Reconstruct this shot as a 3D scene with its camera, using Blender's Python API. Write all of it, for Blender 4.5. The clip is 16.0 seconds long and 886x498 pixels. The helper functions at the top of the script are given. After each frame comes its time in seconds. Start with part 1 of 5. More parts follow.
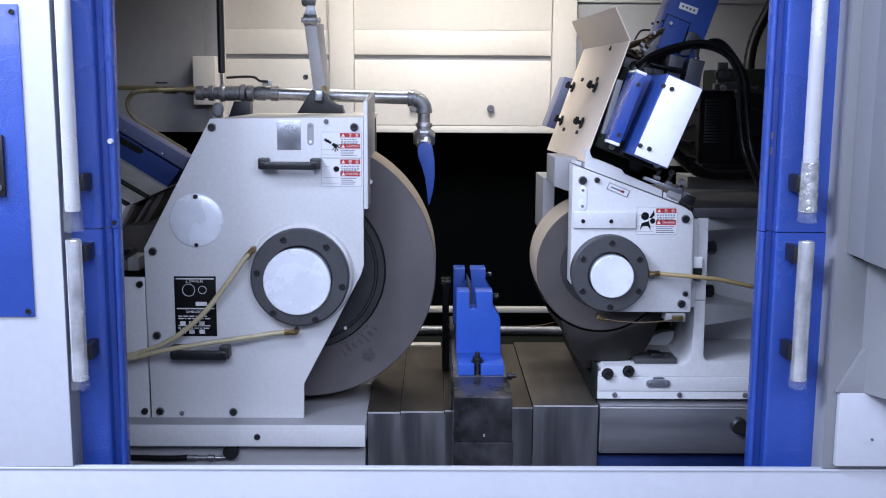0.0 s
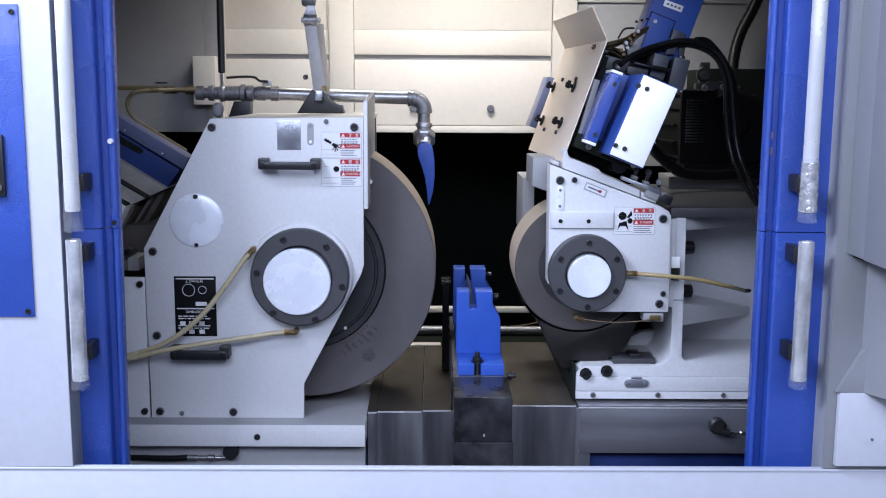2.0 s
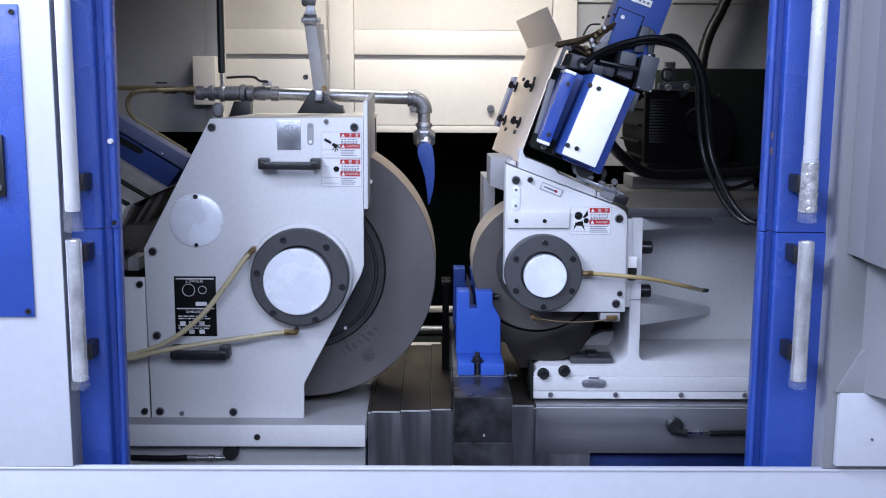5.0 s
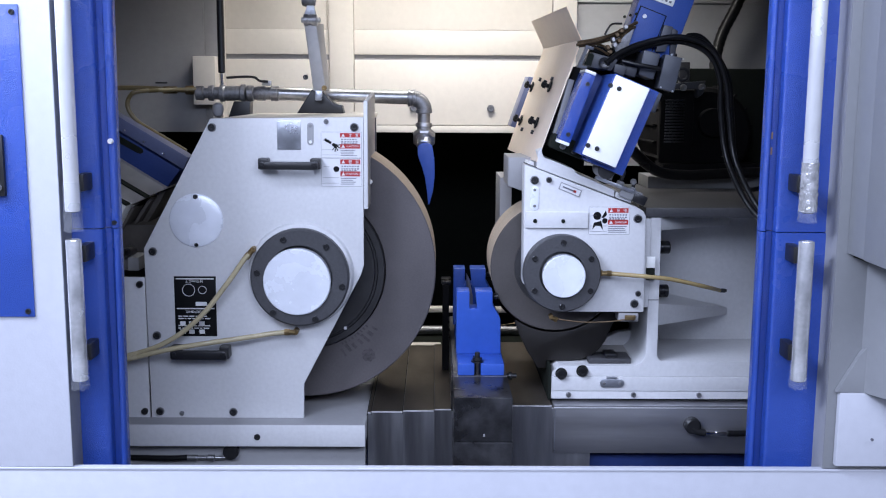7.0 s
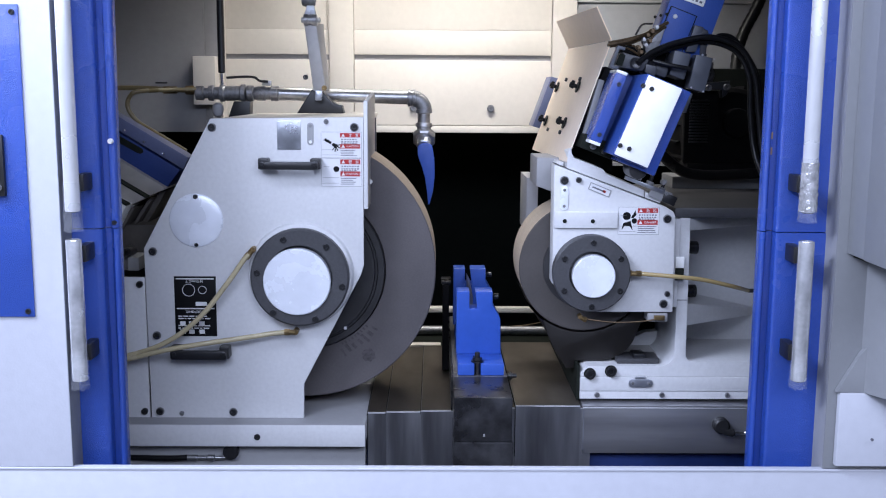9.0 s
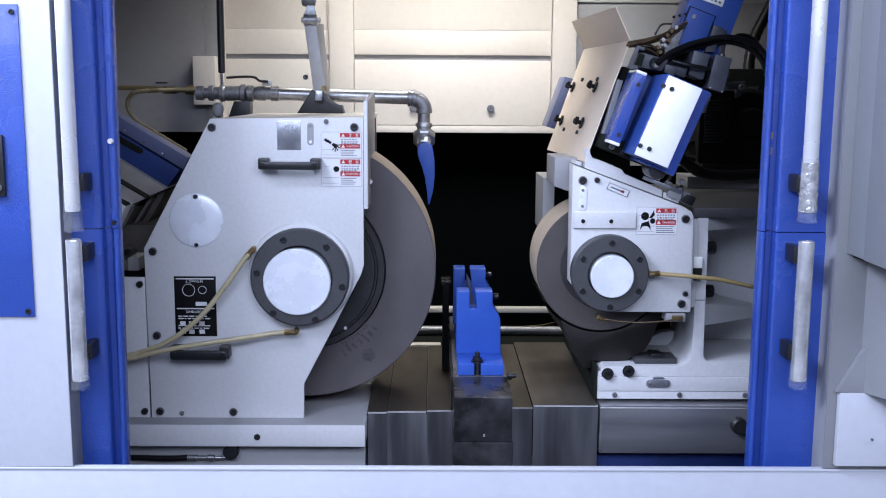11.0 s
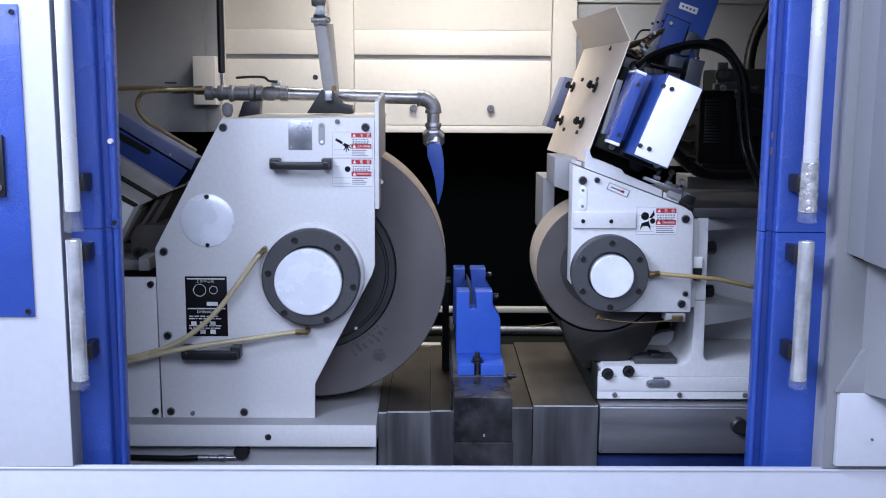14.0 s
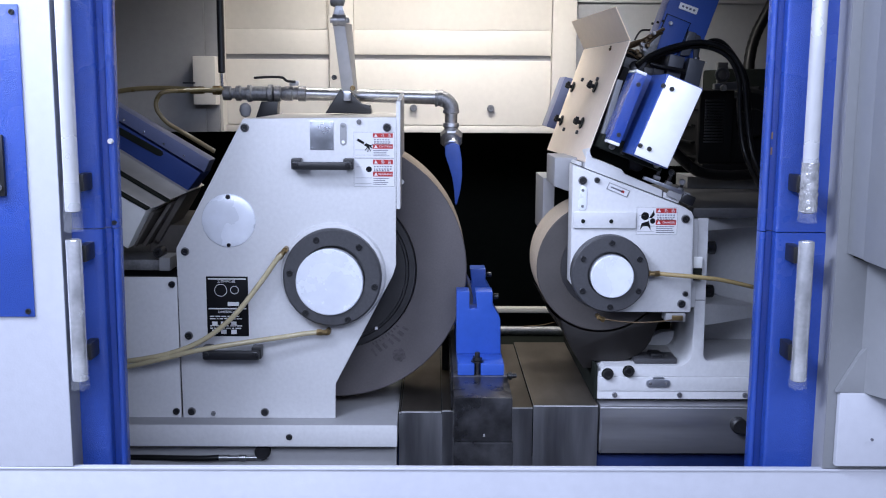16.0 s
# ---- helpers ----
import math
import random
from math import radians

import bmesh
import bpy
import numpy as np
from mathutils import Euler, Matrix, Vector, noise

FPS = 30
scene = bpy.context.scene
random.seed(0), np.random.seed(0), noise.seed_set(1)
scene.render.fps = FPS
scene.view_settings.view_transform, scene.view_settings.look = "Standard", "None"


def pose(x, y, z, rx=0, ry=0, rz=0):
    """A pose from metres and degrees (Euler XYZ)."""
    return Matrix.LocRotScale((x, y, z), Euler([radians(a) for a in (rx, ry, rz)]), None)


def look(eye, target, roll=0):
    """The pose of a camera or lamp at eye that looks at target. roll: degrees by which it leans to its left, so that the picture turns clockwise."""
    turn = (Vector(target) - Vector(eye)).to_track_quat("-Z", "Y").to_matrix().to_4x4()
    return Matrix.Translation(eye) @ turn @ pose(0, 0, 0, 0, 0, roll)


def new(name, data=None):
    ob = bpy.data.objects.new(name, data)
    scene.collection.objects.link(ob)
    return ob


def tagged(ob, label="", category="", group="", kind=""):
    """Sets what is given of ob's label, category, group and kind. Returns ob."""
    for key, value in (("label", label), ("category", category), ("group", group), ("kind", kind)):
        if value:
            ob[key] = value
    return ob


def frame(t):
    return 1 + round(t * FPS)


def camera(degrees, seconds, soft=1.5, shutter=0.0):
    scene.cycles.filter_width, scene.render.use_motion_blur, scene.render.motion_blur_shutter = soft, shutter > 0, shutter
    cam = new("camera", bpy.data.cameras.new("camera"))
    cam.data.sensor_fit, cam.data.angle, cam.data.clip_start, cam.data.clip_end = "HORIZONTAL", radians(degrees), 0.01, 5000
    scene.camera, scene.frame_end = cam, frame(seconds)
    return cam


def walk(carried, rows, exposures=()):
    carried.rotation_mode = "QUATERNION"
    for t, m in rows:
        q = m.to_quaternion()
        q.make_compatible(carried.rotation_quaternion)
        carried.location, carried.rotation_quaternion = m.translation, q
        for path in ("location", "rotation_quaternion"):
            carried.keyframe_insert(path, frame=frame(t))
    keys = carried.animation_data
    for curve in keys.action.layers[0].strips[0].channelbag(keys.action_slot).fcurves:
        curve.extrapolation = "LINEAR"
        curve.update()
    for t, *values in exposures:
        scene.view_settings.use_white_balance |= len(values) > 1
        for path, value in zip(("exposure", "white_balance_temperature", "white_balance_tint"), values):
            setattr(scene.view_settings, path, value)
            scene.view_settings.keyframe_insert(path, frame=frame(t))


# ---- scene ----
# camera on a tripod in front of the open machine
cam = camera(47, 16.0, soft=1.1)
EYE = (0.0, -2.05, 1.42)
AIM = (0.0172, -0.0739, 1.1123)
walk(cam, [(0.0, look(EYE, AIM, 0.35)), (16.0, look(EYE, AIM, 0.35))], exposures=[(0.0, 0.0), (16.0, 0.0)])

# ---- world and light ----
world = bpy.data.worlds.new("hall_daylight")
scene.world = world
world.use_nodes = True
wn = world.node_tree
wn.nodes["Background"].inputs[0].default_value = (0.60, 0.69, 1.0, 1)
wn.nodes["Background"].inputs[1].default_value = 0.36


def area_lamp(name, eye, target, sx, sy, watts, colour, spread=180):
    lamp = bpy.data.lights.new(name, "AREA")
    lamp.spread = radians(spread)
    lamp.shape, lamp.size, lamp.size_y, lamp.energy, lamp.color = "RECTANGLE", sx, sy, watts, colour
    ob = new(name, lamp)
    ob.matrix_world = look(eye, target)
    return ob


# hall tubes above and in front of the machine, and the work lamp under the machine's roof
area_lamp("hall_tube_light", (0.05, -2.6, 2.40), (-0.05, 0.0, 1.0), 3.4, 0.8, 82, (0.655, 0.743, 1.0))
area_lamp("hall_tube_light", (-1.55, -1.3, 2.75), (-0.9, -0.4, 1.3), 1.2, 0.5, 100, (0.655, 0.743, 1.0))
area_lamp("work_lamp_light", (0.06, 0.60, 1.98), (0.06, 0.78, 1.3), 0.9, 0.12, 7.4, (1.0, 0.97, 0.945), 128)


# ---- materials ----
def material(name, colour, rough=0.5, metal=0.0, grain=0.08, grain_scale=60.0, stain=0.12, stain_scale=3.0,
             bump=0.1, bump_scale=200.0, stretch=(1, 1, 1), coat=0.0, island=0.0, transmission=0.0, emission=0.0, spec=0.5):
    """Painted, metal or rubber surface: base colour varied by fine grain and by broad stains, and a fine relief."""
    mat = bpy.data.materials.new(name)
    mat.use_nodes = True
    nt = mat.node_tree
    b = nt.nodes["Principled BSDF"]
    b.inputs["Metallic"].default_value = metal
    b.inputs["Coat Weight"].default_value = coat
    b.inputs["Specular IOR Level"].default_value = spec
    b.inputs["Transmission Weight"].default_value = transmission
    coord = nt.nodes.new("ShaderNodeTexCoord")
    mapping = nt.nodes.new("ShaderNodeMapping")
    mapping.inputs["Scale"].default_value = stretch
    nt.links.new(coord.outputs["Object"], mapping.inputs["Vector"])

    def noise_node(scale, detail):
        n = nt.nodes.new("ShaderNodeTexNoise")
        n.inputs["Scale"].default_value, n.inputs["Detail"].default_value = scale, detail
        nt.links.new(mapping.outputs[0], n.inputs["Vector"])
        return n

    def blend(value, amount, under):
        ramp = nt.nodes.new("ShaderNodeMapRange")
        ramp.inputs["From Min"].default_value, ramp.inputs["From Max"].default_value = 0.3, 0.7
        ramp.inputs["To Min"].default_value, ramp.inputs["To Max"].default_value = 1 - amount, 1 + amount * 0.5
        nt.links.new(value, ramp.inputs["Value"])
        mul = nt.nodes.new("ShaderNodeVectorMath")
        mul.operation = "MULTIPLY"
        nt.links.new(ramp.outputs[0], mul.inputs[1])
        if isinstance(under, tuple):
            mul.inputs[0].default_value = under
        else:
            nt.links.new(under, mul.inputs[0])
        return mul.outputs[0]

    fine, broad = noise_node(grain_scale, 4), noise_node(stain_scale, 5)
    col = blend(fine.outputs[0], grain, tuple(colour))
    col = blend(broad.outputs[0], stain, col)
    if island:
        geo = nt.nodes.new("ShaderNodeObjectInfo")
        col = blend(geo.outputs["Random"], island, col)
    nt.links.new(col, b.inputs["Base Color"])
    rr = nt.nodes.new("ShaderNodeMapRange")
    rr.inputs["From Min"].default_value, rr.inputs["From Max"].default_value = 0.3, 0.7
    rr.inputs["To Min"].default_value, rr.inputs["To Max"].default_value = max(rough - 0.08, 0.02), min(rough + 0.1, 1)
    nt.links.new(broad.outputs[0], rr.inputs["Value"])
    nt.links.new(rr.outputs[0], b.inputs["Roughness"])
    if bump:
        rel = noise_node(bump_scale, 2)
        bn = nt.nodes.new("ShaderNodeBump")
        bn.inputs["Strength"].default_value, bn.inputs["Distance"].default_value = bump, 0.002
        nt.links.new(rel.outputs[0], bn.inputs["Height"])
        nt.links.new(bn.outputs[0], b.inputs["Normal"])
    if emission:
        b.inputs["Emission Color"].default_value = (*colour, 1)
        b.inputs["Emission Strength"].default_value = emission
    return mat


M = {}
M["white"] = material("pale_grey_paint", (0.67, 0.67, 0.68), 0.36, grain=0.05, grain_scale=120, stain=0.06, bump=0.12, bump_scale=620)
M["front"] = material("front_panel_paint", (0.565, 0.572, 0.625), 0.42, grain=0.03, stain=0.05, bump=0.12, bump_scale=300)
M["cream"] = material("cream_paint", (0.73, 0.685, 0.625), 0.45, grain=0.03, stain=0.08, bump=0.08, bump_scale=150)
M["greywall"] = material("grey_inner_paint", (0.24, 0.243, 0.252), 0.5, grain=0.05, stain=0.12)
M["rearpaint"] = material("pale_grey_rear_paint", (0.40, 0.405, 0.42), 0.5, grain=0.04, stain=0.12)
M["pillar"] = material("grey_pillar_paint", (0.34, 0.34, 0.35), 0.5, grain=0.04, stain=0.08)
M["blue"] = material("blue_hammer_paint", (0.024, 0.074, 0.375), 0.24, grain=0.10, grain_scale=500, stain=0.18, stain_scale=4, bump=0.6, bump_scale=700, coat=0.3)
M["bluematt"] = material("blue_satin_paint", (0.033, 0.085, 0.35), 0.42, grain=0.10, grain_scale=400, stain=0.15, stain_scale=5, bump=0.3, bump_scale=500, spec=0.35)
# blue paint darkened for the shade behind the grinding guard
M["bluedull"] = material("shaded_blue_paint", (0.020, 0.048, 0.20), 0.5, grain=0.10, grain_scale=300, stain=0.2, stain_scale=6, bump=0.3, bump_scale=500, spec=0.35)
M["bluebright"] = material("smooth_blue_paint", (0.032, 0.100, 0.47), 0.38, grain=0.06, stain=0.1, bump=0.15)
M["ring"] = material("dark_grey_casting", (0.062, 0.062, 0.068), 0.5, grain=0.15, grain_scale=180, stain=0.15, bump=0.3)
M["disc"] = material("brushed_aluminium_cap", (0.86, 0.89, 0.96), 0.26, metal=0.12, grain=0.05, grain_scale=40, stain=0.12, stain_scale=14)
# worn, stained steel; its upright colour bands also imitate reflections
M["steel"] = material("worn_reflecting_steel", (0.50, 0.505, 0.525), 0.40, metal=1.0, grain=0.15, grain_scale=30, stain=0.42, stain_scale=9, stretch=(2.2, 1, 0.22))
M["stainless"] = material("stainless_guard", (0.50, 0.50, 0.52), 0.32, metal=0.88, grain=0.06, grain_scale=25, stain=0.12, stain_scale=3, stretch=(0.5, 8, 6))
M["block"] = material("oily_dark_steel", (0.070, 0.070, 0.076), 0.30, metal=0.7, grain=0.12, grain_scale=90, stain=0.6, stain_scale=24, bump=0.15, bump_scale=120)
M["blocktop"] = material("ground_steel_top", (0.26, 0.26, 0.28), 0.35, metal=0.8, grain=0.15, stain=0.3, stain_scale=12)
M["abrasive"] = material("abrasive_side", (0.110, 0.099, 0.101), 0.8, grain=0.07, grain_scale=260, stain=0.24, stain_scale=7, bump=0.14, bump_scale=420)
# browner than the big wheel, and darkened for the front cover's shade
M["regulating"] = material("rubber_bonded_abrasive", (0.080, 0.071, 0.067), 0.75, grain=0.07, grain_scale=260, stain=0.25, stain_scale=8, bump=0.14, bump_scale=420)
M["rim"] = material("abrasive_rim", (0.46, 0.375, 0.285), 0.9, grain=0.12, grain_scale=300, stain=0.12, stain_scale=8, bump=0.5, bump_scale=500)
M["black"] = material("black_plastic", (0.014, 0.014, 0.016), 0.4, grain=0.1, stain=0.1)
M["knob"] = material("matt_black_plastic", (0.006, 0.006, 0.007), 0.5, grain=0.1, stain=0.1, spec=0.25)
M["scoop"] = material("dark_brown_guard", (0.017, 0.0145, 0.013), 0.45, grain=0.12, stain=0.4, stain_scale=6, bump=0.05, spec=0.4)
# clear hose colour darkened for the shade where the loop hangs
M["shadehose"] = material("shaded_clear_hose", (0.20, 0.155, 0.075), 0.3, grain=0.06, stain=0.2, stain_scale=25, coat=0.2)
M["rubber"] = material("black_rubber", (0.007, 0.007, 0.008), 0.34, grain=0.1, stain=0.1, bump=0.1, spec=0.4)
# near-black for recesses, holes and gaps: their shade is in the colour
M["void"] = material("recess_shade_black", (0.015, 0.018, 0.015), 0.8, grain=0.1, stain=0.1, spec=0.1)
# black casing paint, dulled further for the shade round the motor
M["motor"] = material("shaded_dark_casing", (0.008, 0.008, 0.009), 0.8, grain=0.15, stain=0.25, spec=0.12)
M["pipe"] = material("galvanised_pipe", (0.42, 0.42, 0.43), 0.34, metal=0.9, grain=0.15, grain_scale=80, stain=0.2, stain_scale=20)
M["iron"] = material("cast_iron_fitting", (0.29, 0.29, 0.30), 0.45, metal=0.7, grain=0.2, grain_scale=160, stain=0.25, stain_scale=30, bump=0.4)
M["brass"] = material("dull_brass", (0.30, 0.21, 0.10), 0.42, metal=0.9, grain=0.12, stain=0.2, stain_scale=60)
M["hose"] = material("yellowed_clear_hose", (0.50, 0.43, 0.27), 0.22, grain=0.06, stain=0.12, stain_scale=12, coat=0.4)
M["tanhose"] = material("tan_clear_hose", (0.40, 0.30, 0.14), 0.22, grain=0.06, stain=0.12, stain_scale=12, coat=0.4)
M["bolt"] = material("black_oxide_screw", (0.060, 0.060, 0.064), 0.32, metal=0.75, grain=0.15, stain=0.1)
M["chrome"] = material("polished_tube", (0.80, 0.81, 0.84), 0.16, metal=1.0, grain=0.05, stain=0.08, stain_scale=15)
M["galv"] = material("galvanised_plate", (0.55, 0.57, 0.62), 0.32, metal=0.85, grain=0.15, grain_scale=40, stain=0.25, stain_scale=18)
M["sticker"] = material("white_sticker", (0.75, 0.75, 0.77), 0.4, grain=0.02, stain=0.05, bump=0)
M["red"] = material("red_print", (0.45, 0.03, 0.03), 0.4, grain=0.05, stain=0.05, bump=0)
M["print"] = material("black_print", (0.007, 0.007, 0.008), 0.5, grain=0.05, stain=0.05, bump=0, spec=0.15)
M["greyprint"] = material("grey_print", (0.15, 0.15, 0.18), 0.5, grain=0.05, stain=0.05, bump=0)
M["alloy"] = material("bright_alloy_cover", (0.92, 0.92, 0.90), 0.38, metal=0.1, grain=0.03, stain=0.05, stain_scale=8, bump=0.05)
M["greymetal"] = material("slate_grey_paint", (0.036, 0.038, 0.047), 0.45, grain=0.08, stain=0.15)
M["coverbrown"] = material("grey_brown_sheet", (0.50, 0.465, 0.42), 0.42, metal=0.15, grain=0.08, grain_scale=60, stain=0.25, stain_scale=9, stretch=(0.5, 2, 1))
# darker brown than the slide covers, for their edges and the side below
M["coverdark"] = material("dark_brown_sheet_edge", (0.10, 0.088, 0.078), 0.5, grain=0.1, stain=0.3, stain_scale=14)
M["slatelight"] = material("blue_grey_paint", (0.062, 0.068, 0.086), 0.45, grain=0.08, stain=0.15, stain_scale=12)
# blue paled for the light caught by the beam top and side box
M["paleblue"] = material("pale_lit_blue", (0.12, 0.14, 0.25), 0.4, grain=0.05, stain=0.1)
M["post"] = material("darker_right_front_grey", (0.245, 0.25, 0.262), 0.45, grain=0.03, stain=0.06)
# pale colour for thin strips that paint the highlight along sheet edges
M["edge"] = material("edge_highlight", (0.72, 0.72, 0.74), 0.35, metal=0.3, grain=0.1, stain=0.2, stain_scale=15)
M["wrapped"] = material("film_wrapped_tube", (0.92, 0.92, 0.94), 0.26, metal=0.45, grain=0.03, grain_scale=50, stain=0.05, stain_scale=10, bump=0.05, bump_scale=40, coat=0.6)
M["silver"] = material("film_wrapped_silver_tube", (0.86, 0.86, 0.88), 0.22, metal=0.65, grain=0.14, grain_scale=90, stain=0.3, stain_scale=22, bump=0.25, bump_scale=70, coat=0.5)
M["foil"] = material("crumpled_film_on_tube", (0.70, 0.69, 0.69), 0.16, metal=0.6, grain=0.2, grain_scale=120, stain=0.35, stain_scale=60, bump=1.0, bump_scale=130, coat=0.4)
M["film"] = material("clear_film", (0.75, 0.77, 0.82), 0.12, grain=0.05, stain=0.1, stain_scale=40, bump=0.7, bump_scale=110)
M["film"].node_tree.nodes["Principled BSDF"].inputs["Alpha"].default_value = 0.10
M["tarnish"] = material("oil_browned_brass", (0.13, 0.088, 0.050), 0.4, metal=0.7, grain=0.2, grain_scale=200, stain=0.4, stain_scale=60)
M["faded"] = material("faded_print", (0.094, 0.083, 0.087), 0.85, grain=0.3, grain_scale=200, stain=0.3, stain_scale=40, bump=0)
M["flange"] = material("dark_oiled_flange", (0.032, 0.031, 0.033), 0.5, grain=0.15, stain=0.2, stain_scale=8)
M["bedblue"] = material("dark_blue_bed_paint", (0.010, 0.032, 0.16), 0.5, grain=0.15, stain=0.3, stain_scale=8)
M["beige"] = material("beige_shield_paint", (0.84, 0.71, 0.58), 0.45, grain=0.03, stain=0.06, bump=0.05)
M["armgrey"] = material("light_grey_steel", (0.46, 0.45, 0.44), 0.45, metal=0.2, grain=0.06, stain=0.1, stain_scale=12)
# oily brown, made darker still for the dark recess the tops reflect
M["oily"] = material("oily_dimmed_steel", (0.29, 0.255, 0.215), 0.42, metal=0.9, grain=0.15, grain_scale=25, stain=0.45, stain_scale=7, stretch=(1, 0.35, 1))
M["concrete"] = material("hall_floor_concrete", (0.30, 0.30, 0.29), 0.7, grain=0.15, stain=0.25, stain_scale=0.8)


# ---- mesh building ----
def box(bm, x0, x1, y0, y1, z0, z1, bevel=0.0, seg=2):
    return prism(bm, [(x0, z0), (x1, z0), (x1, z1), (x0, z1)], y0, y1, bevel, seg)


def prism(bm, outline, y0, y1, bevel=0.0, seg=2):
    """An outline in x and z, drawn out along y."""
    front = [bm.verts.new((x, y0, z)) for x, z in outline]
    back = [bm.verts.new((x, y1, z)) for x, z in outline]
    faces = [bm.faces.new(front), bm.faces.new(back[::-1])]
    n = len(outline)
    for i in range(n):
        faces.append(bm.faces.new((front[i], back[i], back[(i + 1) % n], front[(i + 1) % n])))
    bmesh.ops.recalc_face_normals(bm, faces=faces)
    if bevel:
        edges = list({e for f in faces for e in f.edges})
        bmesh.ops.bevel(bm, geom=edges, offset=bevel, segments=seg, affect="EDGES", profile=0.6, clamp_overlap=True)
    return bm


def lathe(bm, profile, cx, cz, seg=48, axis="y", caps=True):
    """A profile of (radius, distance along the axis) turned round an axis through cx, cz."""
    rings = []
    for r, d in profile:
        ring = []
        for k in range(seg):
            a = 2 * math.pi * k / seg
            u, v = r * math.cos(a), r * math.sin(a)
            p = {"y": (cx + u, d, cz + v), "x": (d, cx + u, cz + v), "z": (cx + u, cz + v, d)}[axis]
            ring.append(bm.verts.new(p))
        rings.append(ring)
    made = []
    for a, b in zip(rings, rings[1:]):
        for k in range(seg):
            made.append(bm.faces.new((a[k], a[(k + 1) % seg], b[(k + 1) % seg], b[k])))
    for ring, (r, d) in ((rings[0], profile[0]), (rings[-1], profile[-1])):
        if caps and r > 1e-4:
            made.append(bm.faces.new(ring))
    for f in made:
        f.smooth = True
    bmesh.ops.recalc_face_normals(bm, faces=made)
    return bm


def disc(bm, cx, cz, r, y0, y1, seg=32, edge=0.001):
    """A round plate that faces the front."""
    e = min(edge, abs(y1 - y0) * 0.4)
    return lathe(bm, [(r - e, y0), (r, y0 + e), (r, y1 - e), (r - e, y1)], cx, cz, seg)


def curve_points(points, steps=8):
    """Catmull-Rom through the points."""
    p = [Vector(q) for q in points]
    p = [2 * p[0] - p[1], *p, 2 * p[-1] - p[-2]]
    out = []
    for i in range(1, len(p) - 2):
        for k in range(steps):
            t = k / steps
            out.append(0.5 * (2 * p[i] + (p[i + 1] - p[i - 1]) * t + (2 * p[i - 1] - 5 * p[i] + 4 * p[i + 1] - p[i + 2]) * t * t
                              + (3 * p[i] - p[i - 1] - 3 * p[i + 1] + p[i + 2]) * t ** 3))
    out.append(p[-2])
    return out


def tube(bm, points, r, seg=12, smooth=True, ridges=0.0):
    """A round hose or bar along points."""
    pts = curve_points(points) if smooth else [Vector(q) for q in points]
    rings, side = [], None
    for i, q in enumerate(pts):
        d = (pts[min(i + 1, len(pts) - 1)] - pts[max(i - 1, 0)]).normalized()
        if side is None:
            side = d.orthogonal().normalized()
        side = (side - d * side.dot(d)).normalized()
        up = d.cross(side)
        rr = r * (1 + (ridges if i % 2 else -ridges))
        rings.append([bm.verts.new(q + (side * math.cos(a) + up * math.sin(a)) * rr) for a in (2 * math.pi * k / seg for k in range(seg))])
    made = []
    for a, b in zip(rings, rings[1:]):
        for k in range(seg):
            made.append(bm.faces.new((a[k], b[k], b[(k + 1) % seg], a[(k + 1) % seg])))
            made[-1].smooth = True
    made += [bm.faces.new(rings[0]), bm.faces.new(rings[-1])]
    bmesh.ops.recalc_face_normals(bm, faces=made)
    return bm


def turned(bm, m):
    bm.transform(m)
    return bm


def B():
    return bmesh.new()


BASE = {}


def thing(name, x, y, z, label, category, group="", kind=""):
    ob = new(name)
    ob.location = (x, y, z)
    ob.empty_display_size = 0.05
    BASE[ob] = Vector((x, y, z))
    return tagged(ob, label, category, group, kind)


def finish(bm, name, material_):
    me = bpy.data.meshes.new(name)
    bm.to_mesh(me)
    bm.free()
    me.materials.append(material_)
    for p in me.polygons:
        p.use_smooth = True
    me.set_sharp_from_angle(angle=radians(32))
    return me


def part(name, bm, material_, parent, label=""):
    """One mesh under a thing or a part; the mesh is given in world places."""
    base = BASE[parent]
    bm.transform(Matrix.Translation(-base))
    ob = new(name, finish(bm, name, material_))
    ob.parent = parent
    BASE[ob] = base
    return tagged(ob, label)


def solid(name, bm, material_, label, category, group="", kind=""):
    """One mesh that is a thing by itself, with its origin at its foot."""
    lo = [min(v.co[i] for v in bm.verts) for i in range(3)]
    hi = [max(v.co[i] for v in bm.verts) for i in range(3)]
    base = Vector(((lo[0] + hi[0]) / 2, (lo[1] + hi[1]) / 2, lo[2]))
    bm.transform(Matrix.Translation(-base))
    ob = new(name, finish(bm, name, material_))
    ob.location = base
    BASE[ob] = base
    return tagged(ob, label, category, group, kind)


def structure(name, bm, material_, label=""):
    return solid(name, bm, material_, label or name.replace("_", " "), "structure", kind="structure")


def screw(parent, x, z, y=0.0, r=0.0075, proud=0.006, mat="bolt", name="screw"):
    """A socket-head cap screw that faces the front, with its hexagon hole."""
    bm = B()
    lathe(bm, [(0.0, y - proud * 0.45), (r * 0.45, y - proud * 0.45), (r * 0.5, y - proud), (r * 0.88, y - proud), (r, y - proud * 0.8), (r, y + 0.002)], x, z, 14)
    return part(name, bm, M[mat], parent)


def slab(x0, x1, y0, y1, z0, z1, bevel=0.0015):
    return box(B(), x0, x1, y0, y1, z0, z1, bevel)


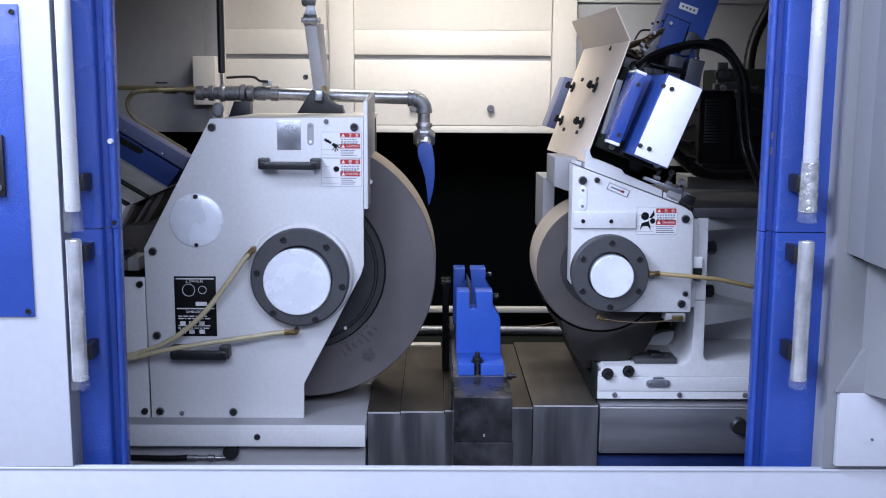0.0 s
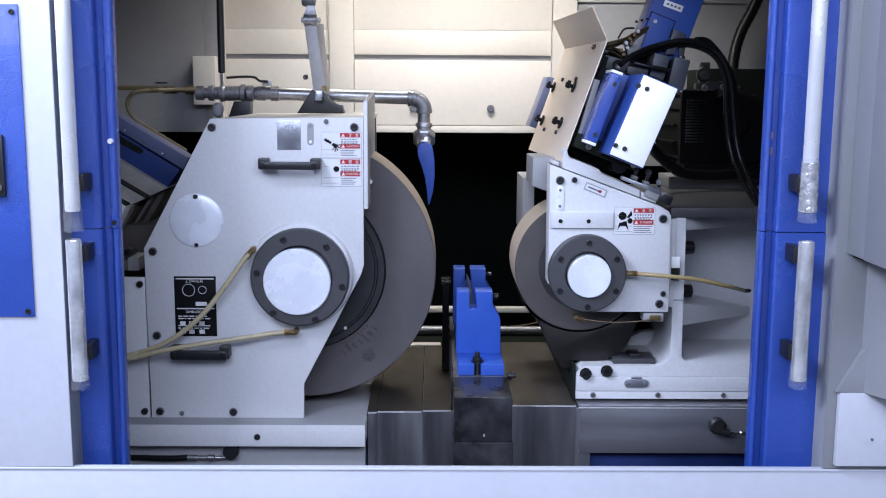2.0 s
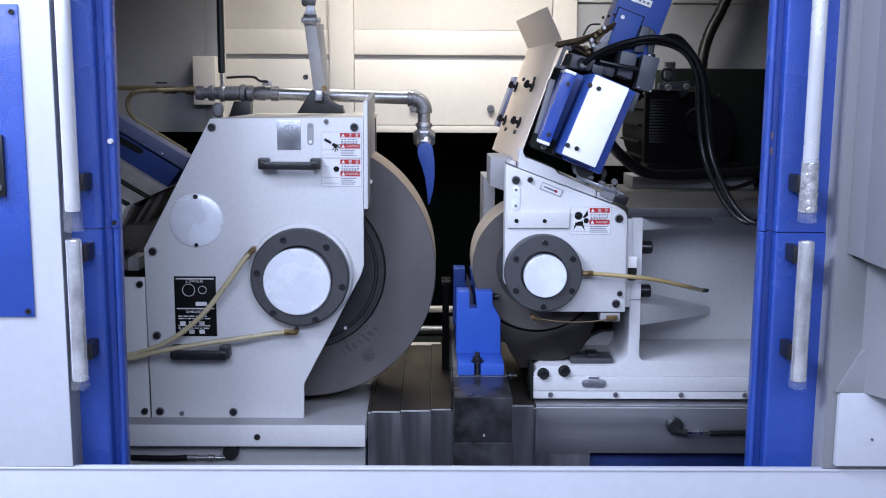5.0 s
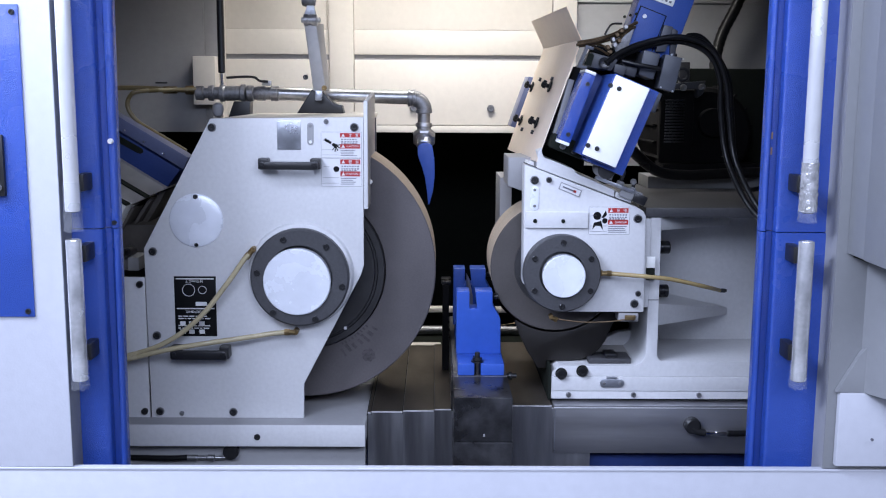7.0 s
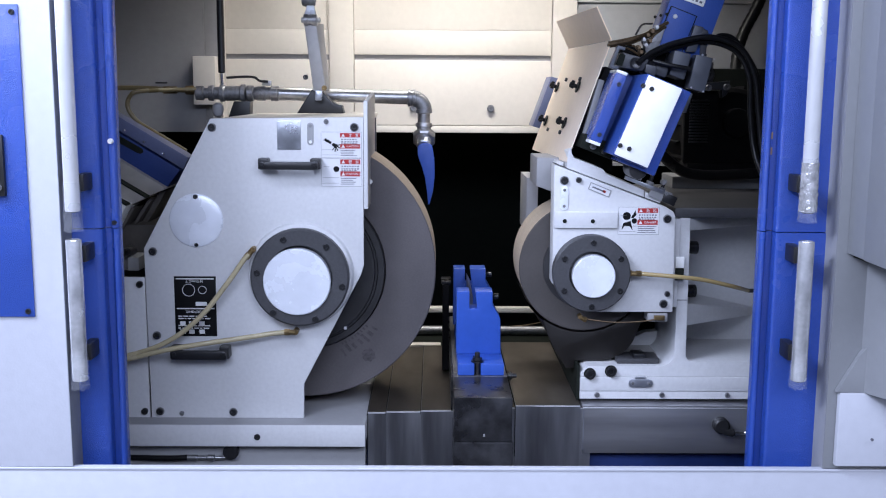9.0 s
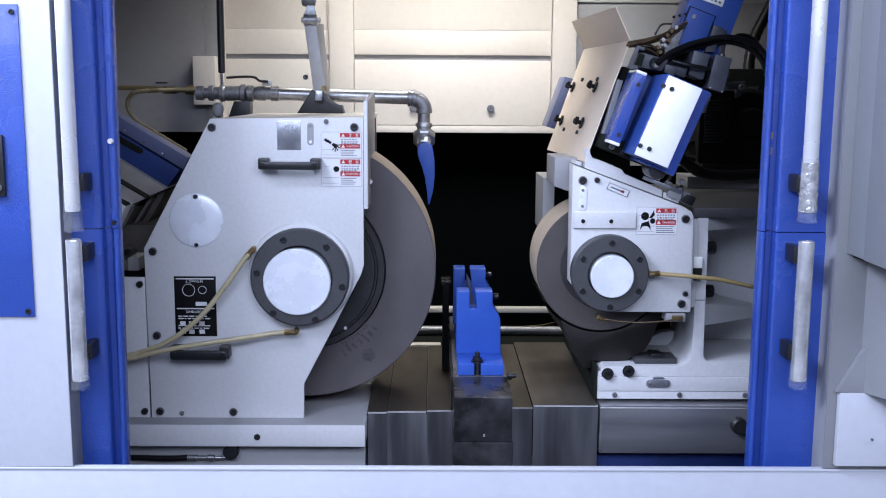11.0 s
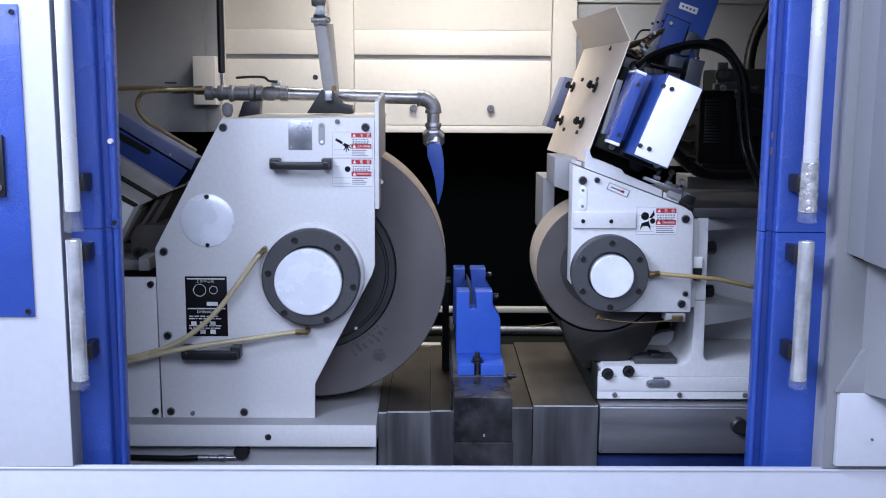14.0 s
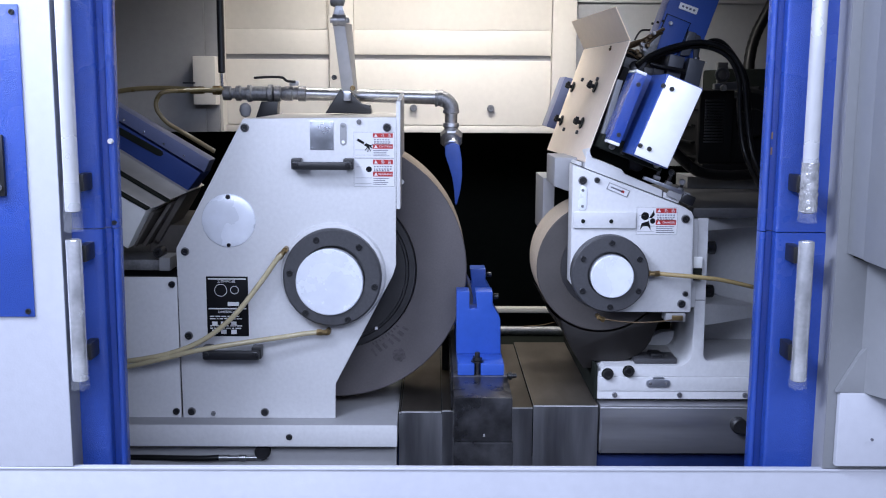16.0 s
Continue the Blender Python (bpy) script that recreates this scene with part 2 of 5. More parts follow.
def leaning(cx, cz, w, h, y0, y1, degrees, bevel=0.0015):
    """A box of width w and height h about cx, cz, turned in the plane of the front (clockwise as seen)."""
    bm = box(B(), -w / 2, w / 2, y0, y1, -h / 2, h / 2, bevel)
    return turned(bm, Matrix.Translation((cx, 0, cz)) @ Matrix.Rotation(radians(degrees), 4, "Y"))


# ---- hall ----
structure("floor", slab(-6, 6, -7, 4, -0.1, 0.0, 0), M["concrete"], "worn grey concrete hall floor")
structure("wall_south", slab(-6, 6, -7.2, -7, 0, 5.5, 0), M["front"], "plain pale hall wall")

# ---- machine enclosure ----
FRONT = -0.40
sill = B()
box(sill, -1.7, 1.7, FRONT, FRONT + 0.012, 0.05, 0.783, 0.002)
box(sill, -1.7, 1.7, FRONT - 0.002, FRONT + 0.013, 0.783, 0.787, 0.0015)
structure("front_sill", sill, M["front"], "pale grey painted sill panel below the machine opening")

left_panel = B()
box(left_panel, -1.7, -0.609, FRONT, FRONT + 0.004, 0.788, 2.3, 0.002)
structure("wall_front_left", left_panel, M["front"], "pale grey painted front panel of the machine")
structure("trim_left", slab(-0.6175, -0.6095, FRONT + 0.0045, -0.322, 0.70, 2.3, 0.001), M["greywall"], "grey folded edge of the front panel")
hatch = thing("access_panel", -0.8, FRONT, 1.047, "blue painted access panel screwed on with a black latch", "panel")
part("door_leaf", slab(-0.96, -0.657, FRONT - 0.004, FRONT - 0.0005, 1.047, 1.550, 0.0015), M["blue"], hatch)
latch = part("latch", slab(-0.74, -0.690, FRONT - 0.013, FRONT - 0.0045, 1.247, 1.346, 0.003), M["black"], hatch, "black plastic pull latch")
part("latch_pull", slab(-0.735, -0.699, FRONT - 0.018, FRONT - 0.0135, 1.275, 1.335, 0.003), M["bolt"], latch)
part("lock", disc(B(), -0.699, 1.262, 0.006, FRONT - 0.018, FRONT - 0.0135, 20), M["chrome"], latch, "chrome key lock")
for sx, sz in ((-0.667, 1.538), (-0.667, 1.057)):
    screw(hatch, sx, sz, FRONT - 0.004, 0.0045, 0.004)

# right panel and console are coloured darker than the left panel
right_panel = B()
box(right_panel, 0.662, 1.7, FRONT, FRONT + 0.004, 0.788, 2.3, 0.002)
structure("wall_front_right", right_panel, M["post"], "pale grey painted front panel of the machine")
structure("trim_right", slab(0.6625, 0.6705, FRONT + 0.0045, -0.322, 0.70, 2.3, 0.001), M["pillar"], "grey folded edge of the front panel")
post = thing("control_post", 0.9, FRONT, 0.79, "pale grey rounded post of the control console", "post")
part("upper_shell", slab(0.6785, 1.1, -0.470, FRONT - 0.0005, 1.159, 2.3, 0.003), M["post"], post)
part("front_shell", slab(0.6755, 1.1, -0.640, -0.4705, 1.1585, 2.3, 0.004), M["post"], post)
part("underside_gap", slab(0.690, 1.1, -0.625, FRONT - 0.0007, 1.153, 1.1582, 0), M["void"], post, "dark gap under the console")
shell = B()
lathe(shell, [(0.14, 0.926), (0.14, 1.1525)], 0.850, FRONT + 0.035, 64, "z")
part("lower_shell", shell, M["post"], post)
part("foot_box", slab(0.678, 1.1, FRONT - 0.014, FRONT - 0.0005, 0.797, 0.925, 0.003), M["front"], post)
wedge = prism(B(), [(0.6727, 0.9255), (0.6889, 0.9559), (0.7100, 0.9928), (0.7274, 1.0121), (0.7480, 1.0256), (0.80, 1.030), (1.1, 1.045), (1.1, 0.9255)], FRONT - 0.012, FRONT - 0.0007, 0.001)
part("gusset", wedge, M["post"], post)


def sliding_door(side, x_in, x_out, bead, ridge, lean, label):
    """A blue sheet-metal door leaf: flat face, rolled ridge, a recessed seal groove and an inner bead."""
    s = 1 if side == "left" else -1
    door = thing("sliding_door", (x_in + x_out) / 2, -0.33, 0.62, label, "door", "sliding doors of the machine")
    for z0, z1, nm in ((0.62, 1.1855, "lower_leaf"), (1.187, 2.3, "upper_leaf")):
        y_flat = -0.346 if nm == "upper_leaf" else -0.349
        g0, g1 = bead, bead + 0.0115
        wide = abs(x_out - x_in)
        # (distance from the inner edge, y)
        line = [(wide, y_flat)]
        for k in range(1, 11):
            c = math.radians(9 * k)
            line.append((g1 + ridge * (1 - math.sin(c)), y_flat - 0.001 + ridge * 0.55 * (1 - math.cos(c))))
        line += [(g1, -0.326), (g0 + 0.001, -0.326)]
        for k in range(0, 11):
            c = math.radians(18 * k)
            line.append((g0 / 2 + g0 / 2 * math.cos(c), -0.331 - 0.007 * math.sin(c)))
        line += [(0.0, -0.318), (wide, -0.318)]
        bm = B()
        prism(bm, [(x_in - s * u, y) for u, y in line], z0, z1)
        # the prism runs along y: turn it upright
        for v in bm.verts:
            v.co = Vector((v.co.x, v.co.z, v.co.y))
            if abs(v.co.x - x_in) < bead * 0.7:
                v.co.x += lean * (v.co.z - 1.10)
        bmesh.ops.recalc_face_normals(bm, faces=bm.faces)
        part(nm, bm, M["blue"], door)
    return door


door_l = sliding_door("left", -0.534, -0.632, 0.0135, 0.014, 0.008, "blue hammered-paint sliding door with wrapped tube handles, pushed open")
door_r = sliding_door("right", 0.5545, 0.682, 0.0115, 0.007, 0.0, "blue hammered-paint sliding door with wrapped tube handles, pushed open")


def tube_handle(door, x, z0, z1, bracket_side, crumpled):
    h = B()
    r = 0.0130 if crumpled else 0.0123
    y = -0.402
    lathe(h, [(r * 0.78, z0 + 0.004), (r * 0.78, z0), (r * 0.95, z0), (r, z0 + 0.002), (r, z1 - 0.002), (r * 0.95, z1), (r * 0.78, z1), (r * 0.78, z1 - 0.005)], x, y, 36, "z")
    bar = part("handle", h, M["silver" if crumpled else "wrapped"], door, "straight bright tube handle in clear film")
    for a, b in ((z0 - 0.0015, z0 + 0.004), (z1 - 0.005, z1 - 0.0015)):
        part("end_plug", lathe(B(), [(r * 0.77, a), (r * 0.77, b)], x, y, 24, "z"), M["black"], bar, "black end plug")
    for zb in (z0 + 0.045, z1 - 0.025):
        part("bracket", slab(x + bracket_side * 0.009 - 0.0075, x + bracket_side * 0.009 + 0.0075, y + 0.008, -0.3495, zb - 0.014, zb + 0.014, 0.002), M["black"], bar, "black handle bracket")
    return bar


def film_wrap(bar, x, z0, z1, flare, seed, mat="film"):
    """Loose clear film round a handle, crumpled and standing off towards its lower end."""
    bm = B()
    n, seg = 30, 64
    rings = []
    for k in range(n + 1):
        t = k / n
        ring = []
        for i in range(seg):
            a = 2 * math.pi * i / seg
            lobe = flare * t ** 2.2 * max(0.0, math.cos(a * 2 + 0.5 * seed)) ** 2
            c = Vector((math.cos(a) * 2, math.sin(a) * 2, 6 * t + seed))
            r = 0.0136 + 0.0009 * t + lobe + 0.0016 * t * noise.noise(c * 2.1) + 0.0010 * noise.noise(c * 6.0)
            ring.append(bm.verts.new((x + max(r, 0.0132) * math.cos(a), -0.402 + max(r, 0.0132) * math.sin(a), z1 + (z0 - z1) * t + 0.003 * t * noise.noise(c * 1.3))))
        rings.append(ring)
    for a, b in zip(rings, rings[1:]):
        for i in range(seg):
            bm.faces.new((a[i], b[i], b[(i + 1) % seg], a[(i + 1) % seg]))
    return part("film_wrap", bm, M[mat], bar, "crumpled clear plastic film")


low_l = tube_handle(door_l, -0.588, 0.940, 1.1763, 1, True)
h1 = tube_handle(door_l, -0.587, 1.2227, 1.95, 1, False)
low_r = tube_handle(door_r, 0.6105, 0.9440, 1.1794, -1, True)
h2 = tube_handle(door_r, 0.609, 1.2269, 1.95, -1, False)
film_wrap(h1, -0.587, 1.189, 1.27, 0.0, 1.0)
film_wrap(h2, 0.609, 1.212, 1.315, 0.022, 6.6)
film_wrap(h2, 0.609, 1.229, 1.308, 0.0, 3.0, "foil")
film_wrap(low_l, -0.588, 0.925, 0.985, 0.0, 4.0)
film_wrap(low_r, 0.6105, 0.931, 0.975, 0.0, 5.0)
for z in (1.348, 1.322):
    part("index_mark", slab(0.5672, 0.5702, -0.3272, -0.3262, z - 0.006, z + 0.006, 0), M["brass"], door_r)
screw(door_l, -0.5405, 1.196, -0.338, 0.004, 0.004, "bolt")
screw(door_l, -0.5405, 1.333, -0.338, 0.0045, 0.006, "alloy", "stop_stud")

# ---- inside of the machine: roof, walls, bed ----
# roof and header lie out of view; they keep hall light off the inside
structure("ceiling", slab(-1.3, 1.3, FRONT + 0.01, 1.05, 2.3, 2.33, 0), M["greywall"], "unseen grey roof that darkens the machine's inside")
structure("wall_front_top", slab(-0.617, 0.662, FRONT, -0.31, 1.80, 2.3, 0.002), M["front"], "unseen pale grey header that shades the upper inside")
structure("wall_west", slab(-1.33, -1.3, FRONT + 0.01, 1.9, 0, 2.3, 0), M["greywall"], "grey inner side wall")
structure("wall_east", slab(1.3, 1.33, FRONT + 0.01, 1.9, 0, 2.3, 0), M["greywall"], "grey inner side wall")
BACK = 1.0
back = B()
box(back, -0.66, 0.41, BACK, BACK + 0.02, 1.297, 2.3, 0)
structure("wall_north", back, M["cream"], "cream painted rear wall of the machine")
rear = thing("rear_panelling", -0.1, BACK, 1.297, "cream painted sheet panels with folded edges on the rear wall", "panelling", kind="structure")
# groove strips are greyed for the shade inside the gap
for x0, x1, gap in ((-0.634, -0.311, 0.0075), (-0.2365, 0.340, 0.0)):
    part("panel", slab(x0, x1, BACK - 0.011, BACK - 0.0005, 1.5225, 1.5935, 0.0008), M["cream"], rear)
    part("panel", slab(x0, x1 - gap, BACK - 0.0122, BACK - 0.0005, 1.5938, 2.2, 0.0010), M["cream"], rear)
    part("panel", slab(x0, x1, BACK - 0.013, BACK - 0.0005, 1.318, 1.5070, 0.0015), M["cream"], rear)
    part("groove", slab(x0, x1, BACK - 0.0015, BACK - 0.0005, 1.5073, 1.5222, 0), M["pillar"], rear)
part("post", slab(-0.309, -0.238, BACK - 0.024, BACK - 0.0005, 1.30, 2.2, 0.003), M["cream"], rear)
part("post", slab(0.342, 0.412, BACK - 0.024, BACK - 0.0005, 1.30, 2.2, 0.003), M["cream"], rear)
part("bottom_rail", slab(-0.66, 0.412, BACK - 0.034, BACK - 0.0245, 1.297, 1.3165, 0.002), M["cream"], rear)
for bx in (-0.063, 0.165):
    screw(rear, bx, 1.368, BACK - 0.013, 0.011, 0.012, "iron", "bolt")
structure("wall_rear_left", slab(-1.3, -0.66, 0.92, 0.94, 1.297, 2.3, 0), M["pillar"], "grey painted inner rear wall")
rw = B()
box(rw, 0.413, 1.3, BACK + 0.004, BACK + 0.024, 1.20, 2.3, 0)
structure("wall_rear_right", rw, M["rearpaint"], "grey painted inner rear wall with a seam")
structure("trim_rear_right", slab(0.413, 1.3, BACK - 0.002, BACK + 0.0035, 1.676, 1.682, 0.001), M["rearpaint"], "grey seam strip on the rear wall")
# dark space behind the wheels: black sheets stand in for its shade
structure("wall_recess", slab(-1.3, 1.3, 1.85, 1.87, 0, 2.3, 0), M["void"], "black sheet for the dark space behind the machine")
structure("ceiling_recess", slab(-1.3, 1.3, 1.03, 1.85, 2.28, 2.3, 0), M["void"], "unseen black roof added over the dark rear space")
structure("machine_bed", slab(-1.0, 1.0, 0.03, 0.98, 0.1, 0.655, 0.004), M["bedblue"], "dark blue painted cast machine bed")
structure("bed_rear", slab(-0.99, 0.99, 0.55, 0.899, 0.6555, 0.700, 0.003), M["void"], "bed rear blackened for the dark behind the wheels")
structure("bed_strip", slab(-0.16, 0.018, 0.545, 0.575, 0.7005, 0.762, 0.002), M["cream"], "cream painted end strip of the bed")
structure("rear_shelf", slab(-1.29, 1.29, 0.985, 1.84, 0.4, 0.56, 0.0), M["void"], "black floor for the dark rear space")
structure("rear_rail", slab(-0.9, 0.9, 0.90, 0.93, 0.770, 0.785, 0.003), M["cream"], "cream painted rear rail of the bed")
tp = B()
tube(tp, [(-0.6, 0.70, 0.765), (0.7, 0.70, 0.765)], 0.012, 14, smooth=False)
solid("coolant_pipe", tp, M["iron"], "dark steel pipe lying along the rear of the bed", "pipe")

# ---- left: grinding wheel head, t = 0 places ----
gh = thing("grinding_wheel_head", -0.40, 0.2, 0.656, "pale grey guarded grinding wheel head with large grinding wheel", "grinding head")
LX, LZ = -0.274, 1.043
part("base_plate", slab(-1.1, -0.140, -0.043, 0.50, 0.695, 0.741, 0.002), M["white"], gh, "pale grey slide plate")
part("saddle", slab(-1.1, -0.142, -0.012, 0.029, 0.50, 0.6945, 0.002), M["pillar"], gh, "grey saddle under the slide plate")
part("slide_top", slab(-1.1, -0.1405, -0.042, 0.49, 0.7412, 0.7420, 0), M["pillar"], gh, "grey machined top of the slide plate")
guard = B()
prism(guard, [(-0.448, 1.362), (-0.143, 1.366), (-0.1435, 1.066), (-0.150, 1.045), (-0.269, 0.816), (-0.270, 0.742), (-0.587, 0.742), (-0.590, 1.099)], 0.0, 0.010, 0.0016)
front_cover = part("front_cover", guard, M["white"], gh, "pale grey painted guard plate")
shell = B()
prism(shell, [(-0.452, 1.352), (-0.446, 1.3605), (-0.1435, 1.3645), (-0.1435, 1.354)], 0.0105, 0.52, 0.001)
part("top_cover", shell, M["cream"], gh)
side = B()
prism(side, [(-0.590, 1.098), (-0.4485, 1.3600), (-0.4535, 1.3515), (-0.584, 1.098), (-0.584, 0.745), (-0.590, 0.745)], 0.0105, 0.52, 0.001)
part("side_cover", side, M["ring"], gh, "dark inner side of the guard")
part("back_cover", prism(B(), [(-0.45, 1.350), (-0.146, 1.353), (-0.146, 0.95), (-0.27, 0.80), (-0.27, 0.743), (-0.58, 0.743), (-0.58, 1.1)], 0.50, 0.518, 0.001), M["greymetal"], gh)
splash = prism(B(), [(0.0, 1.182), (0.24, 1.182), (0.24, 1.414), (0.0, 1.398)], -0.1425, -0.1345, 0.001)
for v in splash.verts:
    v.co = Vector((v.co.y, v.co.x, v.co.z))
bmesh.ops.recalc_face_normals(splash, faces=splash.faces)
part("splash_plate", splash, M["white"], gh, "pale grey upright splash plate")
# inner face coloured darker and browner than the plate
lining = prism(B(), [(0.003, 1.184), (0.238, 1.184), (0.238, 1.411), (0.003, 1.396)], -0.1343, -0.1338, 0)
for v in lining.verts:
    v.co = Vector((v.co.y, v.co.x, v.co.z))
bmesh.ops.recalc_face_normals(lining, faces=lining.faces)
part("splash_lining", lining, M["coverbrown"], gh, "grey-brown inner face of the splash plate")
part("side_panel", slab(-1.05, -0.591, 0.001, 0.010, 0.742, 1.039, 0.0015), M["white"], gh)

# wheel
wy0, wy1 = 0.080, 0.265
wheel = B()
R = 0.2776
lathe(wheel, [(0.172, wy0 + 0.012), (0.172, wy0), (R - 0.002, wy0), (R, wy0 + 0.002)], LX, LZ, 128)
gwheel = part("grinding_wheel", wheel, M["abrasive"], gh, "dark grey abrasive wheel side face")
tread = B()
lathe(tread, [(R, wy0 + 0.002), (R, wy1), (R - 0.004, wy1 + 0.001), (0.10, wy1 + 0.001)], LX, LZ, 128)
part("tread", tread, M["rim"], gwheel, "tan abrasive wheel rim")
fl = B()
lathe(fl, [(0.06, wy0 - 0.03), (0.10, wy0 - 0.03), (0.115, wy0 - 0.012), (0.148, wy0 - 0.012), (0.150, wy0 - 0.004), (0.154, wy0 - 0.004), (0.156, wy0 - 0.010), (0.168, wy0 - 0.010), (0.170, wy0 - 0.002), (0.1715, wy0 + 0.012)], LX, LZ, 96)
part("flange", fl, M["flange"], gwheel, "dark steel wheel flange")
part("balance_mark", slab(LX + 0.083, LX + 0.089, wy0 - 0.013, wy0 - 0.0115, LZ - 0.127, LZ - 0.121, 0), M["sticker"], gwheel)

# spindle cap
ring = B()
lathe(ring, [(0.066, -0.012), (0.0665, -0.030), (0.096, -0.030), (0.0995, -0.027), (0.0995, 0.0)], LX + 0.003, LZ + 0.002, 96)
cap = part("bearing_cap", ring, M["ring"], gh, "dark grey bearing cap ring")
collar = B()
lathe(collar, [(0.100, -0.010), (0.104, -0.009), (0.108, 0.0)], LX + 0.003, LZ + 0.004, 96)
part("collar", collar, M["white"], cap)
part("end_plate", disc(B(), LX - 0.002, LZ - 0.006, 0.068, -0.036, -0.012, 72, 0.002), M["disc"], cap, "round brushed aluminium end plate")
for k in range(6):
    a = radians(51 + 60 * k)
    screw(cap, LX + 0.003 + 0.0865 * math.cos(a), LZ - 0.002 + 0.0865 * math.sin(a), -0.030, 0.0064, 0.003)

# ---- centre: work rest ----
rest = thing("work_rest", 0.10, 0.2, 0.60, "dark steel work rest with blue notched blade holders", "work rest")
part("front_block", slab(0.039, 0.149, -0.200, -0.055, 0.763, 0.849, 0.002), M["block"], rest, "oily dark steel block")
part("lower_block", slab(0.038, 0.151, -0.205, -0.055, 0.60, 0.7625, 0.002), M["block"], rest)
part("top_plate", slab(0.0395, 0.149, -0.0545, 0.50, 0.829, 0.849, 0.002), M["blocktop"], rest, "ground steel top plate")
part("side_plate", slab(0.0355, 0.0390, -0.054, 0.50, 0.776, 0.848, 0.001), M["block"], rest)


def blade_holder(y0, y1):
    out = [(0.047, 0.8735), (0.047, 1.007), (0.074, 1.007), (0.074, 0.970), (0.0905, 0.970), (0.086, 1.007), (0.122, 1.007), (0.1225, 0.979), (0.139, 0.949), (0.1405, 0.8735)]
    return prism(B(), out, y0, y1, 0.002)


part("blade_holder", blade_holder(0.030, 0.078), M["bluebright"], rest, "blue painted notched blade holder")
part("blade_holder", turned(blade_holder(0.290, 0.345), Matrix.Translation((-0.002, 0, 0.002))), M["bluebright"], rest, "blue painted notched blade holder")
foot = B()
prism(foot, [(0.0487, 0.8495), (0.0487, 0.873), (0.0825, 0.873), (0.0825, 0.8495)], -0.050, 0.0295, 0.0015)
part("foot", foot, M["bluebright"], rest, "blue painted holder foot")
part("foot", slab(0.0955, 0.1425, -0.050, 0.0295, 0.8495, 0.873, 0.0015), M["bluebright"], rest, "blue painted holder foot")
part("foot_bar", slab(0.0487, 0.1425, 0.030, 0.36, 0.8495, 0.873, 0.0015), M["bluebright"], rest, "blue painted holder foot")
part("tee_slot", slab(0.0828, 0.0952, -0.030, 0.0295, 0.8495, 0.870, 0), M["void"], rest, "dark slot")
part("blade", prism(B(), [(0.075, 0.8735), (0.075, 1.000), (0.083, 0.985), (0.083, 0.8735)], 0.0785, 0.2895, 0.0005), M["blocktop"], rest, "hardened steel work blade")

# ---- way covers ----
way = []
for i, (x0, w, top, y0) in enumerate(((-0.138, 0.13, 0.7530, 0.006), (-0.0685, 0.115, 0.7570, 0.0), (0.0235, 0.110, 0.7610, -0.005), (0.07, 0.09, 0.7650, -0.009))):
    cover = thing("way_cover", x0 + w / 2, 0.27, 0.60, "worn steel telescopic way cover plate", "way cover", "telescopic way covers")
    bm = B()
    prism(bm, [(x0, 0.60), (x0, top), (x0 + w, top), (x0 + w, 0.60), (x0 + w - 0.003, 0.60), (x0 + w - 0.003, top - 0.003), (x0 + 0.003, top - 0.003), (x0 + 0.003, 0.60)], y0, 0.54, 0)
    box(bm, x0 + 0.0031, x0 + w - 0.0031, y0 + 0.0002, y0 + 0.0015, 0.60, top - 0.0031, 0)
    part("cover_sheet", bm, M["steel"], cover)
    part("top_sheet", slab(x0 + 0.001, x0 + w, y0 + 0.002, 0.539, top + 0.0001, top + 0.0006, 0), M["oily"], cover, "oily brown cover top, darkened for the dark it reflects")
    part("front_edge", slab(x0 + 0.001, x0 + w, y0 - 0.0012, y0 - 0.0002, top - 0.0022, top + 0.0002, 0.0004), M["edge"], cover, "strip painted bright for the front edge's highlight")
    part("side_edge", slab(x0 - 0.0012, x0 - 0.0002, y0, 0.54, top - 0.008, top, 0.0003), M["void"], cover, "dark sealing edge")
    way.append(cover)
cover = thing("way_cover", 0.23, 0.27, 0.657, "worn steel telescopic way cover plate", "way cover", "telescopic way covers")
part("cover_sheet", box(box(B(), 0.125, 0.33, 0.004, 0.54, 0.657, 0.765), 0.125, 0.33, 0.004, 0.027, 0.60, 0.657), M["steel"], cover)
part("top_sheet", slab(0.125, 0.33, 0.006, 0.539, 0.7651, 0.7656, 0), M["oily"], cover, "oily brown cover top, darkened for the dark it reflects")
part("front_edge", slab(0.125, 0.33, 0.0025, 0.0037, 0.7628, 0.7652, 0.0004), M["edge"], cover, "strip painted bright for the front edge's highlight")

# ---- right: regulating wheel head, t = 0 places ----
rh = thing("regulating_wheel_head", 0.55, 0.2, 0.656, "pale grey regulating wheel head with dresser, motor and steel guards", "regulating head")
RX, RZ = 0.353, 1.055
part("slide_cover", box(box(B(), 0.209, 0.344, 0.0, 0.54, 0.657, 0.771), 0.209, 0.344, 0.0, 0.027, 0.60, 0.657), M["steel"], rh, "worn steel cover plate")
part("top_sheet", slab(0.2095, 0.3435, 0.002, 0.539, 0.7711, 0.7716, 0), M["oily"], rh, "oily brown cover top, darkened for the dark it reflects")
part("front_edge", slab(0.209, 0.344, -0.0014, -0.0002, 0.7688, 0.7712, 0.0004), M["edge"], rh, "strip painted bright for the front edge's highlight")
part("side_edge", slab(0.2075, 0.2088, 0.0, 0.54, 0.66, 0.7705, 0.0003), M["void"], rh)
part("guard_box", slab(0.348, 1.15, 0.0, 0.30, 0.667, 0.768, 0.003), M["stainless"], rh, "brushed stainless guard box")
part("guard_lip", slab(0.3485, 1.15, 0.0, 0.28, 0.7685, 0.7715, 0.001), M["stainless"], rh)
